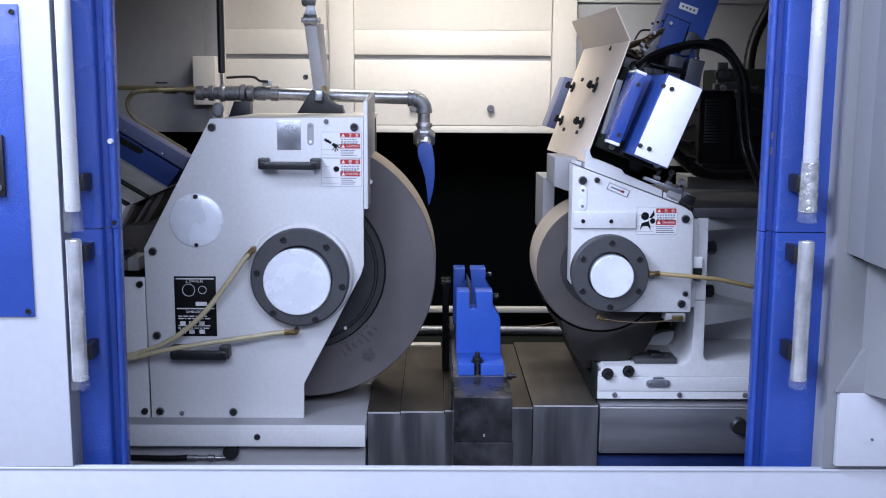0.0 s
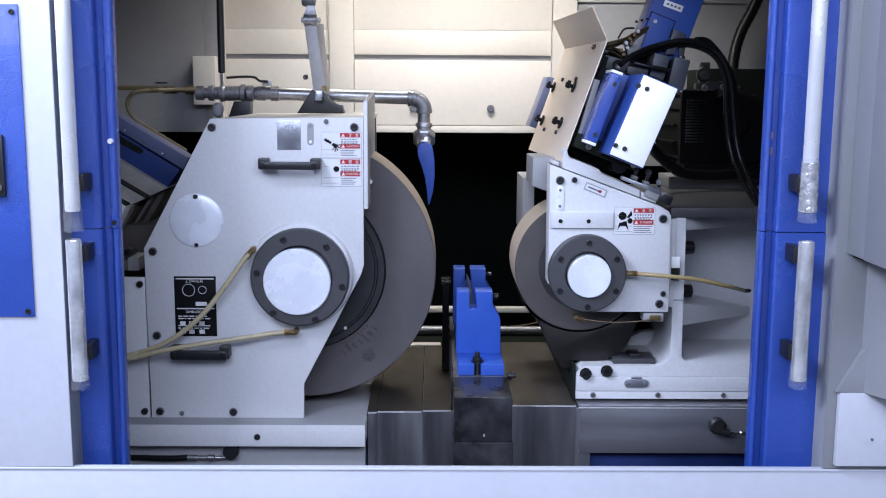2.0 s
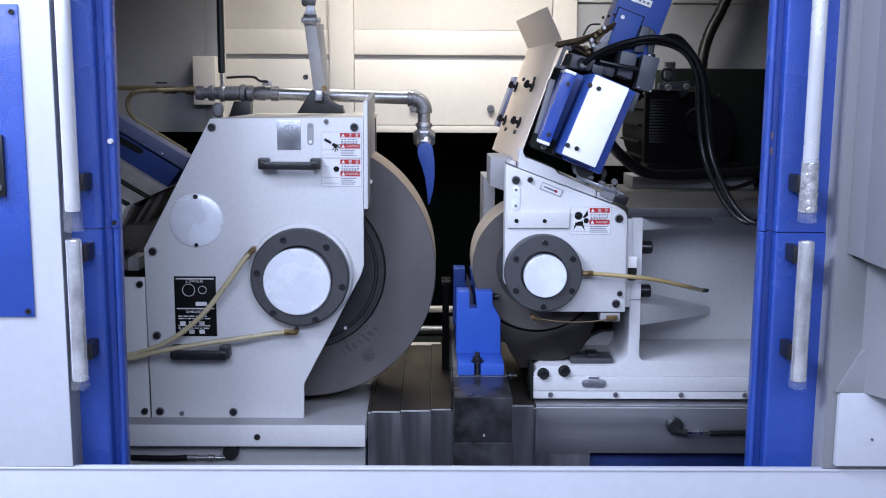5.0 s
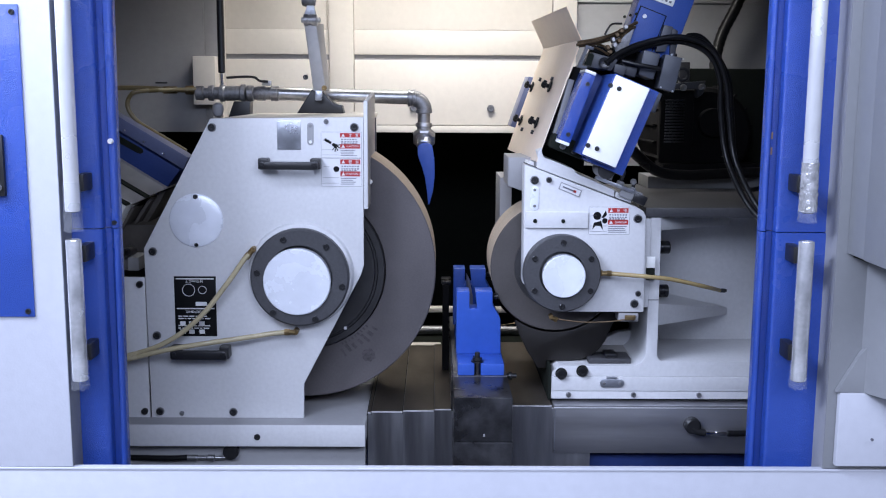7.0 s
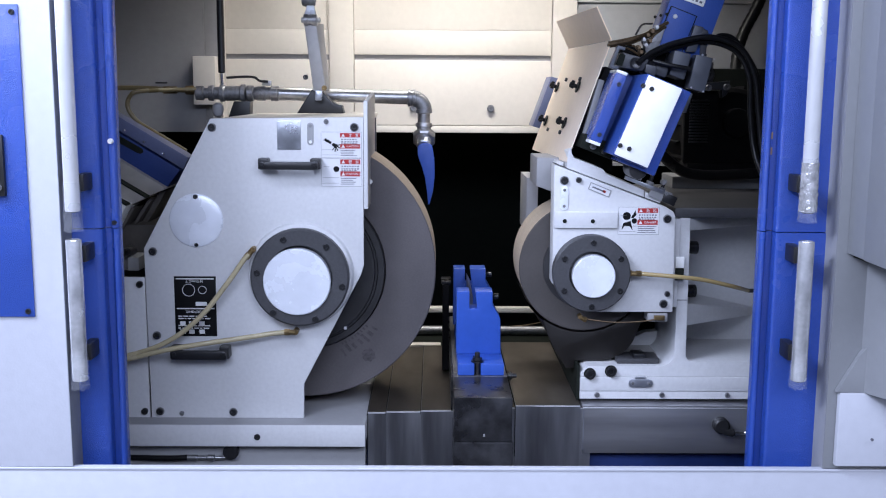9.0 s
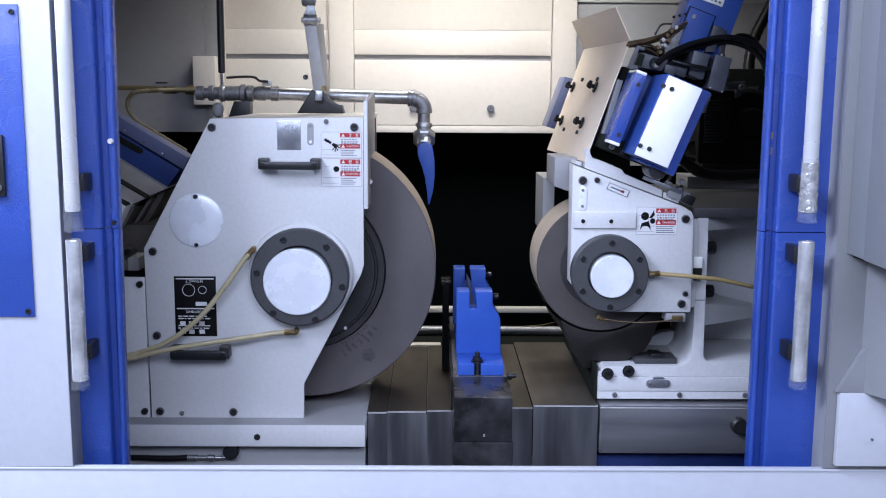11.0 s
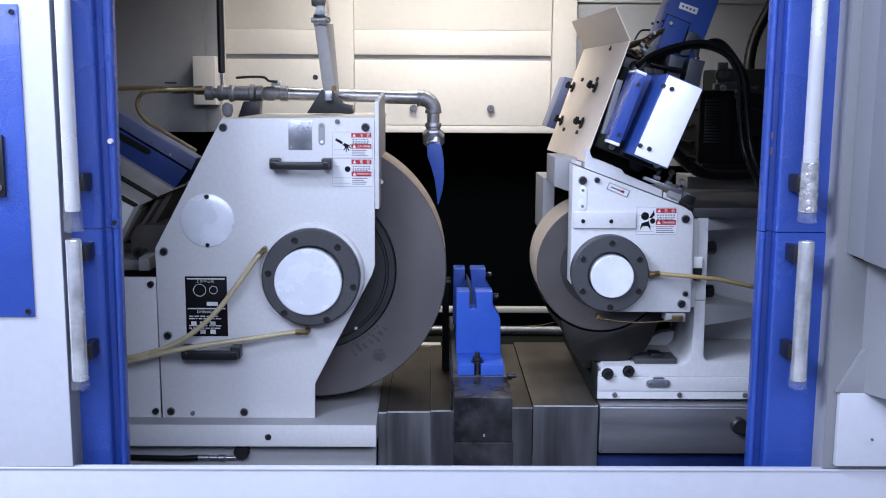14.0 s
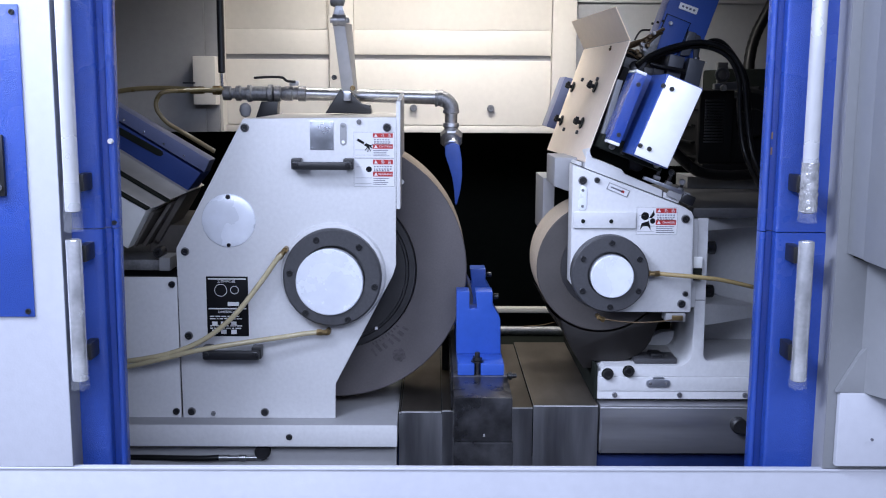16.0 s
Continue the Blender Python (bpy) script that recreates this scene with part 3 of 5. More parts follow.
part("strip", slab(0.345, 1.15, 0.020, 0.30, 0.780, 0.797, 0.001), M["white"], rh)
part("slide_plate", prism(B(), [(0.345, 0.7975), (0.345, 0.828), (1.15, 0.828), (1.15, 0.7975)], 0.018, 0.55, 0.0015), M["white"], rh)
frame_line = [(0.345, 0.8285), (0.346, 0.836), (0.360, 0.8495), (0.505, 0.8502)]
frame_line += [(0.5110 + 0.0308 * math.sin(radians(a)), 0.8810 - 0.0308 * math.cos(radians(a))) for a in range(0, 91, 15)]
frame_line += [(0.5418, 1.164), (0.5635, 1.164)]
frame_line += [(0.5805 - 0.015 * math.cos(radians(a)), 0.8759 - 0.015 * math.sin(radians(a))) for a in range(0, 91, 15)]
frame_line += [(1.15, 0.8609), (1.15, 0.8285)]
part("casting_frame", prism(B(), frame_line, 0.022, 0.2195, 0.0015), M["white"], rh, "pale grey cast frame with a deep pocket")
part("casting_foot", slab(0.346, 1.15, 0.2197, 0.55, 0.8285, 0.850, 0.001), M["white"], rh)
part("frame_joint", slab(0.5422, 0.5640, 0.0212, 0.0225, 0.9918, 0.9932, 0), M["ring"], rh, "fine joint line")


def pocket_rib(near_top, near_low, far_top, far_low):
    """A rib that runs from the frame's edge back into the pocket wall."""
    bm = B()
    pts = [near_top, near_low, far_low, far_top, (near_top[0], 0.2193, near_top[2]), (near_low[0], 0.2193, near_low[2])]
    nt, nl, fl_, ft, bt, bl = [bm.verts.new(p) for p in pts]
    for face in ((nt, nl, fl_, ft), (nt, ft, bt), (nl, bl, fl_), (nt, bt, bl, nl), (bt, ft, fl_, bl)):
        bm.faces.new(face)
    bmesh.ops.recalc_face_normals(bm, faces=bm.faces)
    bmesh.ops.bevel(bm, geom=[e for e in bm.edges if not (e.verts[0] in (bt, bl) and e.verts[1] in (bt, bl))], offset=0.003, segments=2, affect="EDGES", profile=0.6, clamp_overlap=True)
    return bm


part("web", slab(0.560, 1.15, 0.22, 0.30, 0.852, 1.160, 0.004), M["white"], rh, "recessed casting wall")
part("top_rib", pocket_rib((0.5630, 0.0300, 1.1642), (0.5641, 0.0300, 1.1361), (0.7618, 0.2190, 1.1431), (0.7627, 0.2190, 1.1252)), M["white"], rh)
part("middle_rib", pocket_rib((0.5654, 0.0300, 0.9825), (0.5660, 0.0300, 0.9354), (0.7656, 0.2190, 0.9356), (0.7664, 0.2190, 0.9185)), M["white"], rh)
part("deck", slab(0.531, 1.15, 0.024, 0.56, 1.1645, 1.185, 0.003), M["ring"], rh, "dark grey deck plate")
cov = B()
prism(cov, [(0.278, 1.2745), (0.506, 1.1895), (0.522, 1.180), (0.527, 1.170), (0.529, 0.971), (0.36, 0.971), (0.279, 1.03)], 0.0, 0.055, 0.003)
part("front_cover", cov, M["white"], rh, "pale grey painted spindle guard")
part("spindle_housing", slab(0.40, 0.548, 0.056, 0.50, 0.975, 1.16, 0.01), M["white"], rh)
rw0, rw1 = 0.06, 0.22
rwheel = B()
lathe(rwheel, [(0.080, rw0), (0.1355, rw0), (0.1375, rw0 + 0.002)], RX, RZ, 96)
rgw = part("regulating_wheel", rwheel, M["regulating"], rh, "grey regulating wheel side face")
t2 = B()
lathe(t2, [(0.1375, rw0 + 0.002), (0.1375, rw1), (0.135, rw1 + 0.001), (0.05, rw1 + 0.001)], RX, RZ, 96)
part("tread", t2, M["rim"], rgw, "tan abrasive wheel rim")
f2 = B()
lathe(f2, [(0.04, rw0 - 0.004), (0.0865, rw0 - 0.004), (0.088, rw0 + 0.004)], RX, RZ, 64)
part("flange", f2, M["flange"], rgw)
rg = B()
lathe(rg, [(0.046, -0.012), (0.0465, -0.028), (0.076, -0.028), (0.0785, -0.0255), (0.0785, 0.0)], RX + 0.003, RZ, 80)
rcap = part("bearing_cap", rg, M["ring"], rh, "dark grey bearing cap ring")
part("end_plate", disc(B(), RX + 0.006, RZ - 0.004, 0.0435, -0.036, -0.010, 64, 0.0015), M["disc"], rcap, "round brushed aluminium end plate")
for k in range(6):
    a = radians(90 + 60 * k)
    screw(rcap, RX + 0.004 + 0.0655 * math.cos(a), RZ - 0.0015 + 0.0655 * math.sin(a), -0.028, 0.0058, 0.003)
arc = [radians(-148 + 6.0 * k) for k in range(21)]
rim_line = [(0.266, 0.945), (0.280, 0.905), (0.296, 0.872), (0.320, 0.835), (0.3375, 0.835), (0.3375, 0.8512), (0.390, 0.8512), (0.412, 0.854), (0.432, 0.862), (0.450, 0.876), (0.462, 0.894), (0.470, 0.915), (0.478, 0.935), (0.492, 0.950)]
dark = prism(B(), rim_line + [(RX + 0.142 * math.cos(a), RZ + 0.142 * math.sin(a)) for a in reversed(arc)], 0.062, 0.255, 0.002)
part("wheel_guard", dark, M["scoop"], rh, "dark brown rounded lower wheel guard")
part("guard_back", prism(B(), [(0.262, 0.95), (0.255, 1.0), (0.30, 1.10), (0.55, 1.10), (0.55, 0.8505), (0.346, 0.8505), (0.30, 0.86), (0.272, 0.90)], 0.355, 0.375, 0.003), M["scoop"], rh)
# black sheets and a filler added as the shade between slide end and guard
part("end_skirt", prism(B(), [(0.3385, 0.776), (0.3445, 0.776), (0.3445, 0.8505), (0.3385, 0.8505)], 0.024, 0.54, 0.001), M["void"], rh, "black sheet added for the dark slide end")
part("rear_skirt", slab(0.3385, 0.3445, 0.26, 0.54, 0.851, 0.945, 0.001), M["void"], rh)
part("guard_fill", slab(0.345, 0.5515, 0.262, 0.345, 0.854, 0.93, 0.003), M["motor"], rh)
part("foot_mat", slab(0.350, 0.5515, 0.105, 0.345, 0.8503, 0.8535, 0.001), M["armgrey"], rh, "grey foot of the casting")
part("guard_block", slab(0.246, 0.272, 0.25, 0.42, 1.10, 1.226, 0.002), M["pillar"], rh)
part("guard_cheek", prism(B(), [(0.252, 1.282), (0.30, 1.282), (0.30, 1.205), (0.252, 1.222)], 0.09, 0.24, 0.002), M["pillar"], rh)

# dresser on top of the regulating head
LEAN = 19.0
part("dresser_base", prism(B(), [(0.3040, 1.2665), (0.4625, 1.2078), (0.4625, 1.2225), (0.3845, 1.2555), (0.3784, 1.2642), (0.3330, 1.2825), (0.3190, 1.2870), (0.3140, 1.2960), (0.3127, 1.3077), (0.3060, 1.3000)], 0.008, 0.24, 0.0018), M["white"], rh, "pale grey cast dresser base")
ledge = prism(B(), [(0.2900, 1.2705), (0.3037, 1.2662), (0.3037, 1.2765), (0.2925, 1.2780)], 0.040, 0.26, 0.001)
for v in ledge.verts:
    v.co.x -= 0.0625 * (v.co.y - 0.010)
part("base_ledge", ledge, M["white"], rh)
part("base_edge", prism(B(), [(0.4648, 1.2072), (0.497, 1.1952), (0.4985, 1.205), (0.4648, 1.2195)], 0.010, 0.20, 0.0015), M["white"], rh)
part("base_seal", prism(B(), [(0.279, 1.2752), (0.500, 1.1930), (0.500, 1.1938), (0.279, 1.2760)], 0.012, 0.05, 0), M["ring"], rh, "dark joint line")
# folded sheet shield: runs back along the dresser, leaning, with its top edge bent over
SHIELD_OUT = Vector((-0.9435, -0.0625, 0.3255)).normalized()


def shield_sheet(lower, upper):
    """One leaf of the shield between two points of its end profile, drawn out towards the rear."""
    t = Vector((upper[0] - lower[0], upper[1] - lower[1])).normalized() * 0.0025
    bm = prism(B(), [lower, (lower[0] + t.y, lower[1] - t.x), (upper[0] + t.y, upper[1] - t.x), upper], 0.010, 0.450, 0.0005)
    for v in bm.verts:
        v.co.x -= 0.0625 * (v.co.y - 0.010)
    return bm


def on_shield(y, z):
    """A point of the shield's outer face at depth y and height z."""
    return Vector((0.3025 + (z - 1.2785) * 0.3453 - 0.0625 * (y - 0.010), y, z))


shield = part("shield", shield_sheet((0.3025, 1.2785), (0.3860, 1.5203)), M["beige"], rh, "cream folded sheet shield")
part("fold", shield_sheet((0.3860, 1.5206), (0.3553, 1.5850)), M["beige"], shield)
part("drive_box", leaning(0.4325, 1.3646, 0.0718, 0.1614, -0.147, 0.02, LEAN + 3, 0.002), M["bluematt"], rh, "blue painted dresser drive box")
part("cover_plate", leaning(0.4325, 1.3648, 0.0684, 0.1575, -0.153, -0.1475, LEAN + 3, 0.0025), M["alloy"], rh, "bright plain cover plate")
bar = part("slide_bar", leaning(0.3705, 1.3884, 0.0232, 0.136, -0.080, 0.00, 19.6, 0.003), M["blue"], rh, "blue hammered-paint slide bar")
# near-white end strips paint the light reflected by the bar's bevels
for e in (-1, 1):
    part("end_cap", leaning(0.3705 + e * 0.0713 * math.sin(radians(19.6)), 1.3884 + e * 0.0713 * math.cos(radians(19.6)), 0.0222, 0.0062, -0.078, -0.002, 19.6, 0.0015), M["alloy"], bar, "bar end painted bright for its bevel's reflection")
part("slide_back", leaning(0.385, 1.385, 0.07, 0.155, 0.0205, 0.06, LEAN + 1, 0.002), M["motor"], rh)

dh = part("dresser_head", leaning(0.553, 1.60, 0.103, 0.22, 0.20, 0.28, LEAN, 0.003), M["bluematt"], rh, "blue painted dresser feed head with black cable")
part("junction_box", prism(B(), [(0.5459, 1.4925), (0.5793, 1.4851), (0.5654, 1.4186), (0.5330, 1.4272)], 0.165, 0.205, 0.002), M["slatelight"], dh, "slate grey junction box")

# ---- small helpers for details ----


def words(text, x, z, height, y, parent, mat, centre=True, name="lettering"):
    """Letters that face the front, as a thin mesh."""
    cu = bpy.data.curves.new(name, "FONT")
    cu.body, cu.size, cu.extrude = text, height, 0.0001
    cu.align_x = "CENTER" if centre else "LEFT"
    ob = bpy.data.objects.new(name, cu)
    scene.collection.objects.link(ob)
    me = bpy.data.meshes.new_from_object(ob.evaluated_get(bpy.context.evaluated_depsgraph_get()))
    bpy.data.objects.remove(ob)
    bm = B()
    bm.from_mesh(me)
    bpy.data.meshes.remove(me)
    turned(bm, Matrix.Translation((x, y, z)) @ Matrix.Rotation(radians(90), 4, "X"))
    return part(name, bm, mat, parent)


def decal(parent, x0, x1, z0, z1, layer, mat, name="print_bar", y=0.0):
    return part(name, slab(x0, x1, y - 0.0006 * layer, y - 0.0006 * layer + 0.0004, z0, z1, 0), M[mat], parent)


def warning_sticker(parent, x0, x1, z0, z1, word, pictogram, head):
    """A white sticker with two red heads, lines of small print and a dark pictogram."""
    w, h = x1 - x0, z1 - z0
    st = part("sticker", slab(x0, x1, -0.0006, -0.0001, z0, z1, 0), M["sticker"], parent, "white and red warning sticker")
    part("sticker_rim", slab(x0 - 0.0007, x1 + 0.0007, -0.00035, -0.00005, z0 - 0.0007, z1 + 0.0007, 0), M["pillar"], st)
    split = x0 + w * 0.47
    for k, (a, b) in enumerate(((0.80, 0.97), (0.36, 0.54))):
        decal(st, split, x1 - w * 0.03, z0 + h * a, z0 + h * b, 2, "red", "red_head")
        tri = prism(B(), [(split + w * 0.03, z0 + h * (a + 0.03)), (split + w * 0.12, z0 + h * (a + 0.03)), (split + w * 0.075, z0 + h * (b - 0.02))], -0.0018, -0.0014)
        part("alert_triangle", tri, M["sticker"], st)
    words(word, split + w * 0.318, z0 + h * 0.412, h * 0.112, -0.0016, st, M["sticker"])
    for k in range(2):
        words(head[k], split + w * (0.25 + 0.17 * k), z0 + h * 0.832, h * 0.135, -0.0016, st, M["sticker"])
    rnd = random.Random(word)
    for k, zz in enumerate((0.72, 0.63, 0.57)):
        x = split + w * 0.03
        while x < x1 - w * 0.10:
            ww = w * rnd.uniform(0.025, 0.05)
            decal(st, x, x + ww, z0 + h * (zz - 0.022), z0 + h * (zz + 0.022), 2, "greyprint")
            x += ww + w * 0.03
    for k, zz in enumerate((0.29, 0.22, 0.15, 0.08)):
        decal(st, split + w * 0.01, x1 - w * rnd.uniform(0.04, 0.25), z0 + h * (zz - 0.012), z0 + h * (zz + 0.012), 2, "greyprint")
    for u0, v0, u1, v1 in ((0.03, 0.30, 0.45, 0.315), (0.05, 0.70, 0.20, 0.712), (0.47, 0.52, 0.96, 0.530), (0.02, 0.10, 0.44, 0.112)):
        decal(st, x0 + w * u0, x0 + w * u1, z0 + h * v0, z0 + h * v1, 2, "pillar", "crease")
    for pts in pictogram:
        bm = prism(B(), [(x0 + w * u, z0 + h * v) for u, v in pts], -0.0012, -0.0008)
        part("pictogram", bm, M["print"], st)
    return st


def octagon(u, v, r, n=14, squash=1.0):
    return [(u + r * math.cos(2 * math.pi * k / n), v + squash * r * math.sin(2 * math.pi * k / n)) for k in range(n)]


def bail_handle(parent, x0, x1, z0, z1):
    h = part("handle", slab(x0 + 0.003, x1 - 0.003, -0.040, -0.027, z0, z1 - 0.006, 0.0045), M["black"], parent, "black plastic pull handle")
    for a in (x0, x1 - 0.020):
        part("handle_foot", slab(a, a + 0.020, -0.030, -0.0003, z0, z1, 0.003), M["black"], h)
        screw(h, a + 0.010, (z0 + z1) / 2, -0.0405, 0.0055, 0.002, "bolt")
    return h


def hose_part(parent, name, pts, r, mat, label="", seg=12, ridges=0.0):
    return part(name, tube(B(), pts, r, seg, ridges=ridges), M[mat], parent, label)


def fitting(parent, x, z, y, towards, r=0.006, length=0.022, name="hose_fitting"):
    """A brass elbow with a hexagon nut."""
    bm = B()
    tube(bm, [(x, y + 0.02, z), (x, y, z)], r, 10, smooth=False)
    dx, dz = towards
    tube(bm, [(x, y, z), (x + dx * length * 0.5, y, z + dz * length * 0.5)], r * 0.9, 10, smooth=False)
    tube(bm, [(x + dx * length * 0.5, y, z + dz * length * 0.5), (x + dx * length, y, z + dz * length)], r * 1.2, 6, smooth=False)
    return part(name, bm, M["brass"], parent, "dull brass hose fitting")


# ---- grinding head: guard details ----
for sx, sz in ((-0.445, 1.344), (-0.161, 1.346), (-0.572, 1.093), (-0.570, 0.918), (-0.569, 0.756), (-0.417, 0.755)):
    w_ = part("washer", disc(B(), sx, sz, 0.0088, -0.0012, 0.0, 20, 0.0004), M["iron"], gh)
    screw(gh, sx, sz, -0.0012, 0.0070, 0.006)
for sx, sz in ((-0.601, 1.025), (-0.601, 0.756)):
    screw(gh, sx, sz, 0.001, 0.0070, 0.006)
for sx, sz in ((-0.524, 0.752), (-0.217, 1.357)):
    screw(gh, sx, sz, 0.0, 0.0050, 0.004, "iron")
screw(gh, -0.361, 0.716, -0.043, 0.0065, 0.003)
lid = part("inspection_lid", lathe(B(), [(0.0, -0.0085), (0.015, -0.0083), (0.030, -0.0074), (0.042, -0.0058), (0.050, -0.0040), (0.0535, -0.0026), (0.0545, 0.0)], -0.482, 1.157, 72), M["disc"], gh, "round aluminium inspection lid")
screw(lid, -0.481, 1.2055, -0.004, 0.0048, 0.004)
screw(lid, -0.482, 1.1075, -0.004, 0.0040, 0.003)
plate = part("blank_plate", slab(-0.315, -0.268, -0.002, -0.0002, 1.301, 1.359, 0.0008), M["galv"], gh, "small galvanised blanking plate")
for sx in (-0.311, -0.272):
    for sz in (1.305, 1.355):
        screw(plate, sx, sz, -0.002, 0.002, 0.001, "galv")
slot = prism(B(), [(-0.2485 + 0.0065 * math.cos(a), (1.3485 if math.sin(a) > 0 else 1.3165) + 0.0065 * math.sin(a)) for a in (2 * math.pi * k / 20 + 0.01 for k in range(20))], -0.0018, -0.0002, 0.0005)
sp = part("slot_plate", slot, M["pillar"], gh, "oblong steel slot plate")
screw(sp, -0.2485, 1.3485, -0.0018, 0.0035, 0.001, "iron")
screw(sp, -0.2485, 1.3165, -0.0018, 0.0035, 0.001, "alloy")
bail_handle(gh, -0.350, -0.227, 1.263, 1.285)
bail_handle(gh, -0.537, -0.417, 0.876, 0.901)
warning_sticker(gh, -0.227, -0.147, 1.2855, 1.336, "CAUTION", [[(0.06, 0.68), (0.10, 0.76), (0.26, 0.62), (0.24, 0.52)], [(0.25, 0.50), (0.30, 0.58), (0.42, 0.50), (0.36, 0.36)], [(0.41, 0.50), (0.46, 0.53), (0.47, 0.50), (0.42, 0.46)], [(0.41, 0.47), (0.47, 0.38), (0.455, 0.36), (0.39, 0.42)], [(0.385, 0.42), (0.42, 0.26), (0.40, 0.25), (0.37, 0.38)], [(0.37, 0.38), (0.35, 0.22), (0.33, 0.23), (0.345, 0.38)], [(0.345, 0.40), (0.28, 0.28), (0.265, 0.30), (0.32, 0.42)]], "注意")
warning_sticker(gh, -0.227, -0.147, 1.228, 1.2835, "WARNING", [octagon(0.37, 0.62, 0.075, squash=1.4)], "警告")
# black dimension plate
px0, px1, pz0, pz1 = -0.531, -0.446, 0.917, 1.042
spec = part("dimension_plate", slab(px0, px1, -0.0014, -0.0002, pz0, pz1, 0.0004), M["print"], gh, "black plate with white wheel diagram")
for z in (pz1 - 0.005, pz0 + 0.058):
    decal(spec, px0 + 0.004, px1 - 0.004, z - 0.0012, z + 0.0012, 3, "sticker", y=0.0)


def outline_ring(parent, cx, cz, r, t=0.0011):
    bm = B()
    lathe(bm, [(r - t, -0.0017), (r - t, -0.0019), (r, -0.0019), (r, -0.0017)], cx, cz, 40, caps=False)
    return part("printed_circle", bm, M["sticker"], parent)


outline_ring(spec, -0.5015, 1.0135, 0.0130)
outline_ring(spec, -0.4735, 1.0140, 0.0085)
words("工作中心高", -0.490, 1.0295, 0.0075, -0.0017, spec, M["sticker"])
words("DIMENSIONS", -0.488, 0.966, 0.0070, -0.0017, spec, M["sticker"])
decal(spec, -0.488, -0.465, 0.981, 0.989, 3, "sticker")
rnd = random.Random(5)
for row in range(8):
    z = 0.959 - row * 0.005
    x = px0 + 0.006
    while x < px1 - 0.018:
        ww = rnd.uniform(0.003, 0.012)
        if row not in (2, 3, 6, 7):
            decal(spec, x, x + ww, z - 0.0011, z + 0.0011, 3, "sticker")
        x += ww + 0.0025
for bx, bz in ((-0.521, 0.939), (-0.503, 0.939), (-0.482, 0.939), (-0.521, 0.922), (-0.503, 0.922), (-0.482, 0.922)):
    decal(spec, bx, bx + 0.011, bz, bz + 0.009, 3, "sticker")
# lubrication hoses
fitting(gh, -0.366, 1.100, -0.022, (-0.6, -0.7))
hose_part(gh, "hose", [(-0.372, -0.024, 1.092), (-0.384, -0.026, 1.079), (-0.419, -0.030, 1.030), (-0.472, -0.032, 0.965), (-0.537, -0.034, 0.915), (-0.618, -0.035, 0.885), (-0.75, -0.02, 0.86)], 0.0052, "hose", "yellowed clear hose")
fitting(gh, -0.282, 0.931, -0.022, (-1, 0))
hose_part(gh, "hose", [(-0.300, -0.022, 0.931), (-0.330, -0.026, 0.929), (-0.365, -0.030, 0.924), (-0.480, -0.042, 0.909), (-0.549, -0.046, 0.897), (-0.624, -0.046, 0.878), (-0.75, -0.03, 0.845)], 0.0052, "hose", "yellowed clear hose")
# hydraulic connection under the slide plate
gl = part("cable_gland", disc(B(), -0.420, 0.676, 0.016, -0.030, -0.005, 28, 0.004), M["black"], gh, "round black gland")
bm = B()
lathe(bm, [(0.003, -0.512), (0.006, -0.510), (0.006, -0.490), (0.0045, -0.488), (0.0045, -0.470), (0.0065, -0.468), (0.0065, -0.455), (0.004, -0.453), (0.004, -0.432)], -0.022, 0.6635, 16, "x")
part("hose_coupling", bm, M["pipe"], gh, "shiny steel hose coupling")
hose_part(gh, "hose", [(-0.510, -0.022, 0.6635), (-0.56, -0.020, 0.661), (-0.7, -0.01, 0.66)], 0.006, "rubber", "black hydraulic hose")
# lettering worn on the wheel, upside down along the rim
for k in range(7):
    a = radians(-66 + 4.2 * k)
    cxx, czz = LX + 0.196 * math.cos(a), LZ + 0.196 * math.sin(a)
    bm = box(B(), -0.0022 - 0.0014 * (k % 2), 0.0022 + 0.0012 * (k % 3), 0, 0.0004, -0.008 - 0.005 * (k % 3 == 1), 0.006 + 0.005 * (k % 4 == 0), 0)
    turned(bm, Matrix.Translation((cxx, wy0 - 0.0006, czz)) @ Matrix.Rotation(-a + radians(80), 4, "Y"))
    part("print_bar", bm, M["faded"], gwheel)

for k in range(9):
    a = radians(-64 + 2.6 * k)
    bm = box(B(), -0.0013, 0.0013 + 0.001 * (k % 2), 0, 0.0004, -0.003, 0.003, 0)
    turned(bm, Matrix.Translation((LX + 0.1785 * math.cos(a), wy0 - 0.0006, LZ + 0.1785 * math.sin(a))) @ Matrix.Rotation(-a + radians(85), 4, "Y"))
    part("print_bar", bm, M["faded"], gwheel)
rnd = random.Random(3)
patch = [(LX + 0.135 + (0.011 + 0.006 * rnd.random()) * math.cos(2 * math.pi * k / 14), LZ - 0.186 + (0.012 + 0.006 * rnd.random()) * math.sin(2 * math.pi * k / 14)) for k in range(14)]
part("oil_stain", prism(B(), patch, wy0 - 0.0006, wy0 - 0.0003), M["faded"], gwheel, "dark oil stain")

# ---- coolant pipe work on the grinding head ----
pp = B()
tube(pp, [(-0.374, 0.43, 1.4093), (-0.055, 0.43, 1.4016)], 0.0158, 32, smooth=False)
part("coolant_pipe", pp, M["pipe"], gh, "galvanised coolant pipe")
tee = B()
